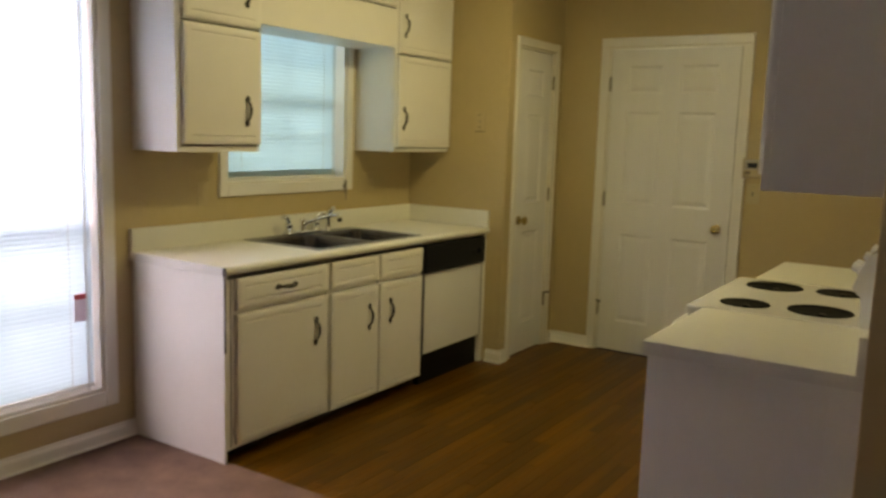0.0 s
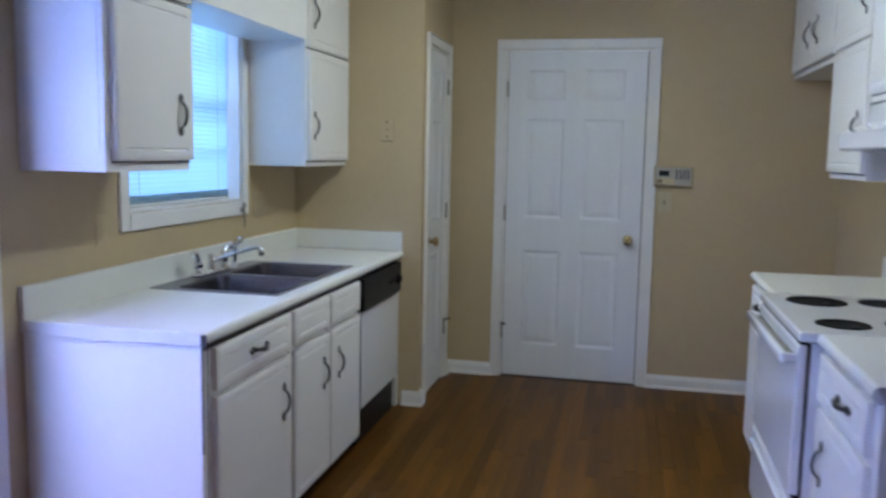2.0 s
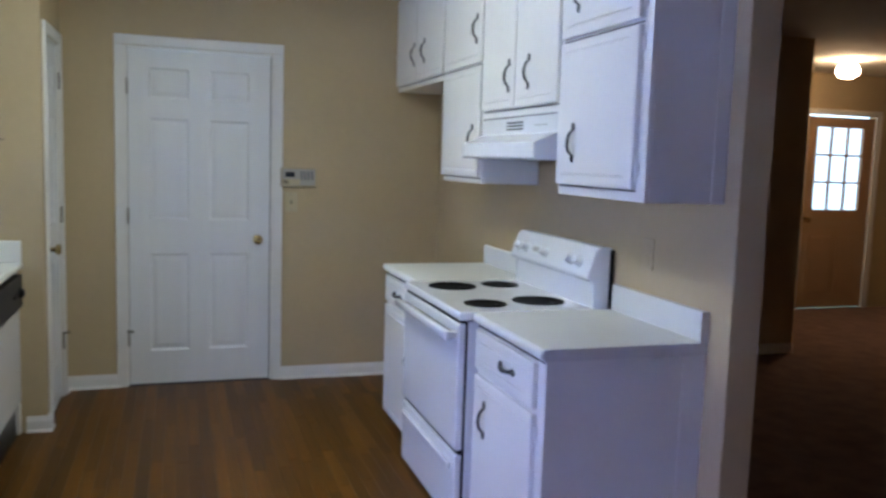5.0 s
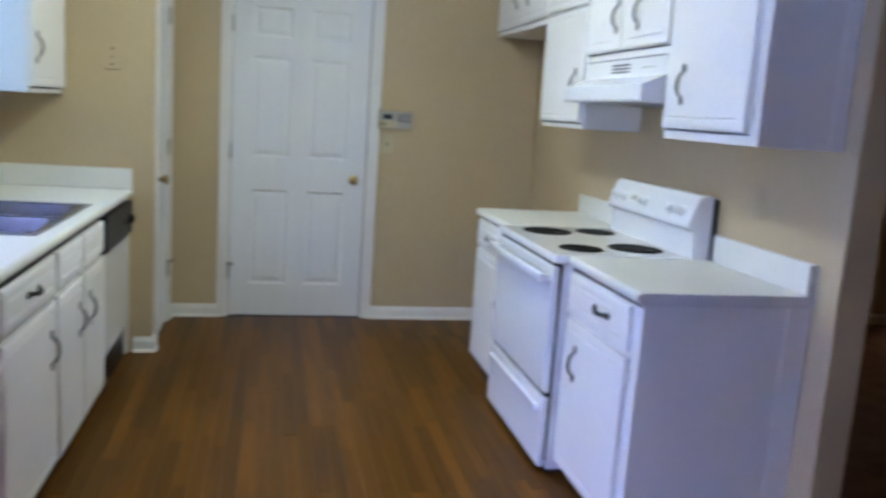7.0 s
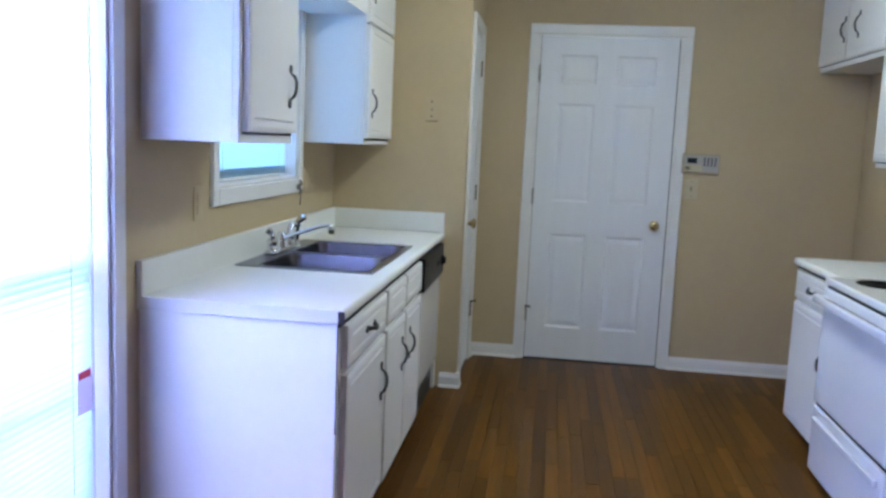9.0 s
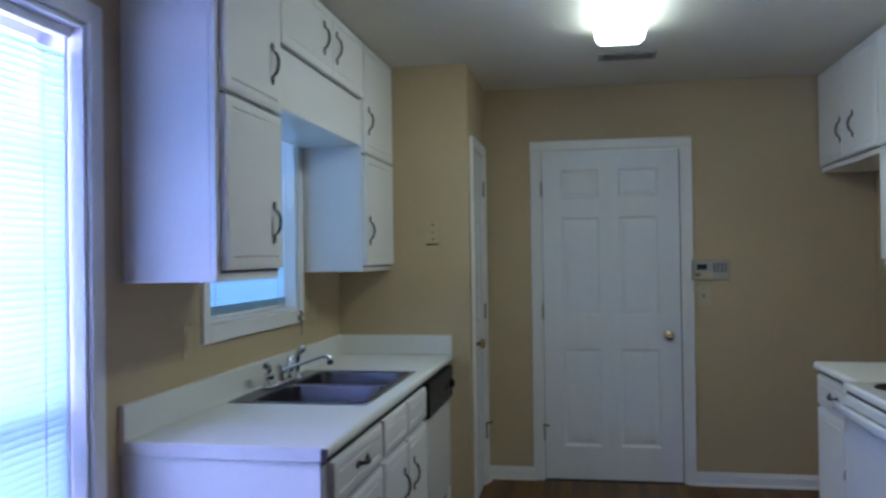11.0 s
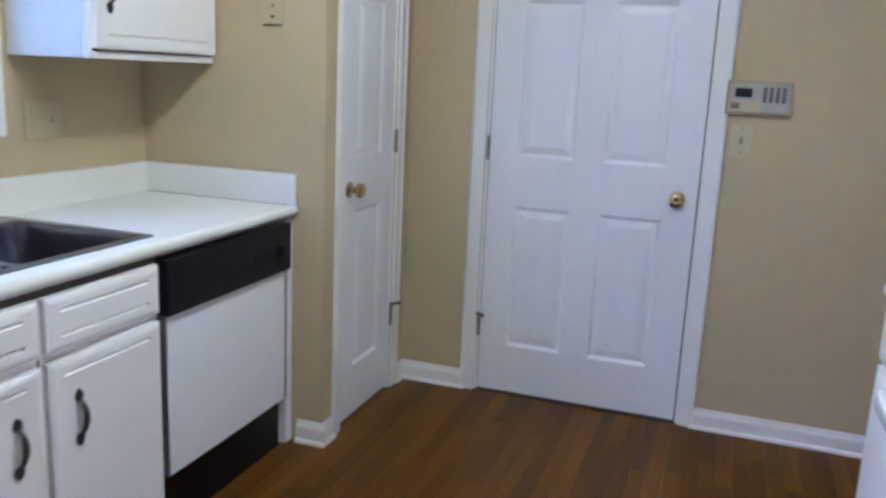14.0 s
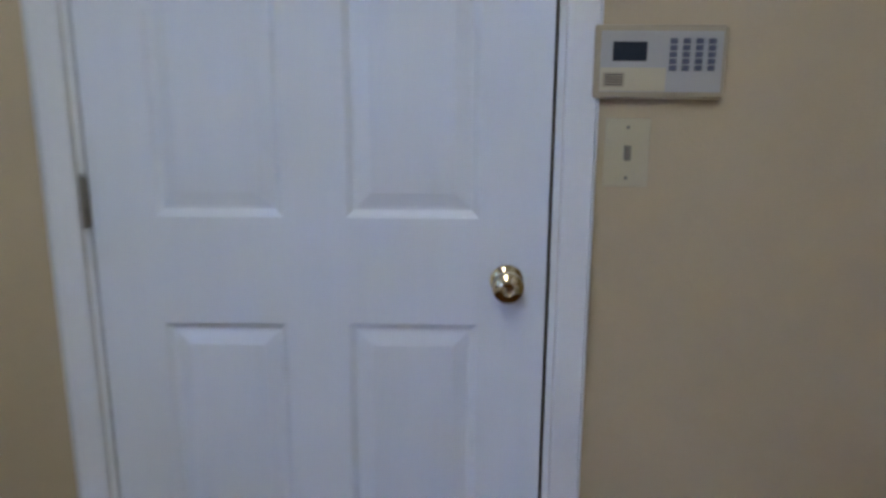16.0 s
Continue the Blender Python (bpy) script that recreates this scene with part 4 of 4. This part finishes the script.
uh = cabinet("wall_cabinet", east_up(3.634), 0.830, RUD, 1.655, UT,
             [("door", 0.012, 0.395, 1.687, 2.460, (0.350, 1.822, 0)), ("door", 0.409, 0.818, 1.687, 2.460, (0.560, 1.822, 0))],
             "white painted wall cabinet over the range hood, two doors", group="wall cabinets")
uf = cabinet("wall_cabinet", east_up(4.232), 0.597, RUD, 1.348, UT,
             [("door", 0.012, 0.585, 1.378, 1.907, (0.505, 1.560, 0)), ("door", 0.012, 0.585, 1.921, 2.460, (0.525, 2.080, 0))],
             "white painted wall cabinet beyond the range hood, two doors stacked", group="wall cabinets")
ug = cabinet("wall_cabinet", east_up(5.249), 1.016, RUD, 1.886, UT,
             [("door", 0.020, 0.468, 1.921, 2.460, (0.448, 2.078, 0)), ("door", 0.482, 1.000, 1.921, 2.460, (0.660, 2.078, 0))],
             "white painted short wall cabinet over the empty refrigerator space", group="wall cabinets")
# the east doors' gap shadow, also as dark strips on the frames
for cc, x0, x1, z in ((un, 0.012, 0.556, 1.902), (un, 0.012, 0.556, 1.376), (uh, 0.012, 0.818, 1.681), (uf, 0.012, 0.585, 1.914), (uf, 0.012, 0.585, 1.372), (ug, 0.02, 1.0, 1.915)):
    part("gap_strip", box(x0, x1, -0.0012, -0.0002, z - 0.0028, z + 0.0028), M_GAP, cc, "dark strip painting the shadow gap round the doors")

# range hood
hood = thing("range_hood", east_up(3.633), "white metal range hood with a small slotted vent", "range hood")
hp = [(-0.005, 1.6535), (-0.008, 1.574), (-0.106, 1.533), (-0.106, 1.474), (-0.096, 1.467), (RUD, 1.467), (RUD, 1.6535)]
hbm = bmesh.new()
rings = [[hbm.verts.new((x, y, z)) for y, z in hp] for x in (0.001, 0.828)]
for i in range(len(hp)):
    hbm.faces.new((rings[0][i], rings[0][(i + 1) % len(hp)], rings[1][(i + 1) % len(hp)], rings[1][i]))
hbm.faces.new(rings[0][::-1]), hbm.faces.new(rings[1])
bmesh.ops.bevel(hbm, geom=hbm.edges[:], offset=0.003, segments=2, affect="EDGES")
shell = part("shell", hbm, M_ENAMEL, hood, "white enamelled hood shell")
# dark bar on the shell drawing the shaded gap below the cabinet
part("top_gap_shade", box(0.01, 0.80, -0.0075, -0.0045, 1.645, 1.649), M_GAP, shell)
for i in range(3):
    for k in range(6):
        part("vent_slot", box(0.31 + 0.030 * k, 0.334 + 0.030 * k, -0.0090, -0.0065, 1.591 + i * 0.014, 1.598 + i * 0.014), M_BLACK, shell)
part("name_bar", box(0.60, 0.72, -0.0088, -0.0065, 1.605, 1.608), M_VENT, shell)
part("filter", box(0.06, 0.75, -0.06, 0.26, 1.4645, 1.4665), M_STEEL, hood, "grey grease filter under the hood")


# ---------------------------------------------------------------- wall plates and keypad
def plate(name, m, w, h, label, category, holes, mat=M_PAINTED):
    p = thing(name, m, label, category)
    part("plate", box(-w / 2, w / 2, -0.0045, 0.0, -h / 2, h / 2, 0.002), mat, p)
    for x, z, hw, hh, mm, out in holes:
        part("insert", box(x - hw, x + hw, -0.0045 - out, -0.004, z - hh, z + hh, 0.0008), mm, p)
    return p


plate("light_switch", pose(-0.957, N_Y, 1.156), 0.080, 0.122, "almond light switch plate under the keypad", "light switch", mat=M_ALMOND, holes=
      [(0, 0, 0.006, 0.013, M_NICKEL, 0.007), (0, 0.045, 0.003, 0.003, M_NICKEL, 0.001), (0, -0.045, 0.003, 0.003, M_NICKEL, 0.001)])
plate("phone_plate", pose(-2.488, 4.48, 1.550), 0.078, 0.130, "painted-over telephone wall plate with two studs", "wall plate",
      [(0, 0.042, 0.005, 0.004, M_GAP, 0.004), (0, 0.0, 0.006, 0.005, M_NICKEL, 0.003), (0, -0.036, 0.005, 0.004, M_GAP, 0.004), (0, -0.062, 0.034, 0.002, M_GAP, 0.002)])
plate("outlet", pose(W_X, 4.008, 1.156, 0, 0, FACE_E), 0.150, 0.120, "beige double outlet plate above the counter", "outlet",
      [(-0.036, 0.022, 0.014, 0.014, M_PAINTED, 0.002), (-0.036, -0.022, 0.014, 0.014, M_PAINTED, 0.002), (0.036, 0, 0.006, 0.012, M_PAINTED, 0.006)])
plate("outlet", pose(W_X, 2.700, 1.130, 0, 0, FACE_E), 0.072, 0.118, "beige outlet plate beside the window", "outlet",
      [(0, 0.022, 0.014, 0.014, M_PAINTED, 0.002), (0, -0.022, 0.014, 0.014, M_PAINTED, 0.002)])
plate("outlet", pose(E_X, 2.62, 1.130, 0, 0, FACE_W), 0.075, 0.118, "beige outlet plate beside the stove", "outlet",
      [(0, 0.022, 0.014, 0.014, M_PAINTED, 0.002), (0, -0.022, 0.014, 0.014, M_PAINTED, 0.002)])

kp = thing("alarm_keypad", pose(-1.026, N_Y, 1.252), "almond security keypad with display and rows of grey buttons", "keypad")
KWD, KH = 0.225, 0.124
part("housing", box(0.0, KWD, -0.024, 0.0, 0.0, KH, 0.006, seg=3), M_BEIGEPL, kp, "almond plastic housing")
part("face", box(0.010, KWD - 0.008, -0.0275, -0.0242, 0.012, KH - 0.010, 0.001), M_FACE, kp, "pale grey face")
part("display", box(0.030, 0.088, -0.0290, -0.0276, 0.064, 0.096, 0.0005), M_LCD, kp, "dark display")
part("card", box(0.010, 0.122, -0.0284, -0.0276, 0.013, 0.053, 0.0004), M_ALMOND, kp, "yellowed instruction card")
grille = part("speaker_grille", box(0.014, 0.052, -0.0296, -0.0285, 0.020, 0.045, 0.0005), M_BEIGEPL, kp)
for k in range(5):
    part("slot", box(0.018, 0.048, -0.0301, -0.0297, 0.0235 + k * 0.0042, 0.0255 + k * 0.0042), M_GAP, grille)
for i in range(4):
    for k in range(5):
        part("button", box(0.126 + i * 0.0218, 0.1385 + i * 0.0218, -0.031, -0.0276, 0.048 + k * 0.0112, 0.0572 + k * 0.0112, 0.0012), M_GREY, kp)

# ---------------------------------------------------------------- ceiling fixtures
cl_y0, cl_y1 = 2.76, 3.975
lx0, lx1 = -1.604, -1.372
lt = thing("ceiling_light", pose(0, 0, CEIL), "lit white fluorescent ceiling light with a wrapped diffuser", "ceiling light")
part("pan", box(lx0 + 0.01, lx1 - 0.01, cl_y0 + 0.01, cl_y1 - 0.01, -0.030, 0.0), M_WHITEPL, lt)
dfb = bmesh.new()
dp = [(lx0, -0.012), (lx0 + 0.006, -0.055), (lx0 + 0.030, -0.076), (lx1 - 0.030, -0.076), (lx1 - 0.006, -0.055), (lx1, -0.012)]
rings = [[dfb.verts.new((x, y, z)) for x, z in dp] for y in (cl_y0 + 0.012, cl_y1 - 0.012)]
for i in range(len(dp) - 1):
    dfb.faces.new((rings[0][i], rings[0][i + 1], rings[1][i + 1], rings[1][i]))
dfb.faces.new(rings[0][::-1]), dfb.faces.new(rings[1])
part("diffuser", dfb, M_LAMP, lt, "glowing wrapped diffuser")
vt = thing("ceiling_vent", pose(-1.428, 4.50, CEIL), "grey metal ceiling vent beside the light", "air vent")
part("backing", box(-0.125, 0.125, -0.055, 0.055, -0.002, 0.0), M_GAP, vt)
for p in ((-0.15, 0.15, -0.075, -0.055), (-0.15, 0.15, 0.055, 0.075), (-0.15, -0.125, -0.055, 0.055), (0.125, 0.15, -0.055, 0.055)):
    part("frame", box(p[0], p[1], p[2], p[3], -0.008, 0.0, 0.001), M_VENT, vt)
for i in range(7):
    part("slat", box(-0.125, 0.125, -0.008, 0.008, -0.001, 0.001), M_VENT, vt, at=pose(0, -0.045 + i * 0.015, -0.006, 40))
el = thing("entry_light", pose(4.15, 6.05, CEIL), "small lit globe ceiling light in the entry", "ceiling light")
part("canopy", turned([(0.07, 0.0), (0.07, -0.02), (0.05, -0.03)], 20), M_BRASS, el, smooth=True)
part("globe", turned([(0.045, -0.03), (0.085, -0.06), (0.10, -0.10), (0.085, -0.14), (0.045, -0.165), (0.001, -0.17)], 20), M_BULB, el, "glowing globe", smooth=True)

# ---------------------------------------------------------------- floor strips
PW = 0.0572
plank_meshes = {}
row = 0
x = W_X + 0.002
rng = random.Random(5)
while x < E_X + 0.11:
    w = min(PW, E_X + 0.113 - x)
    y = 2.314 - rng.uniform(0, 0.9)
    while y < N_Y - 0.002:
        ln = rng.choice((0.45, 0.62, 0.8, 1.05))
        y0, y1 = max(y, 2.314), min(y + ln, N_Y - 0.001)
        under = (x + w < -2.50) or (x > -0.48 and y1 < 4.28 and y0 > 2.3)
        if y1 - y0 > 0.02 and not under and not (x + w < -2.31 and y0 > 4.49):
            key = (round(w, 3), round(y1 - y0, 3))
            if key not in plank_meshes:
                pb = bmesh.new()
                a, c, e = key[0] - 0.0007, key[1] - 0.0005, 0.0009
                lo = [pb.verts.new(q) for q in ((0, 0, -0.008), (a, 0, -0.008), (a, c, -0.008), (0, c, -0.008))]
                md = [pb.verts.new(q) for q in ((0, 0, -e), (a, 0, -e), (a, c, -e), (0, c, -e))]
                hi = [pb.verts.new(q) for q in ((e, e, 0), (a - e, e, 0), (a - e, c - e, 0), (e, c - e, 0))]
                for r0, r1 in ((lo, md), (md, hi)):
                    for i in range(4):
                        pb.faces.new((r0[i], r0[(i + 1) % 4], r1[(i + 1) % 4], r1[i]))
                pb.faces.new(hi)
                plank_meshes[key] = finish(pb, "plank", M_WOOD)
            part("plank", plank_meshes[key], None, floor, at=pose(x, y0, rng.uniform(-0.0004, 0.0004)))
        y += ln
    x += PW
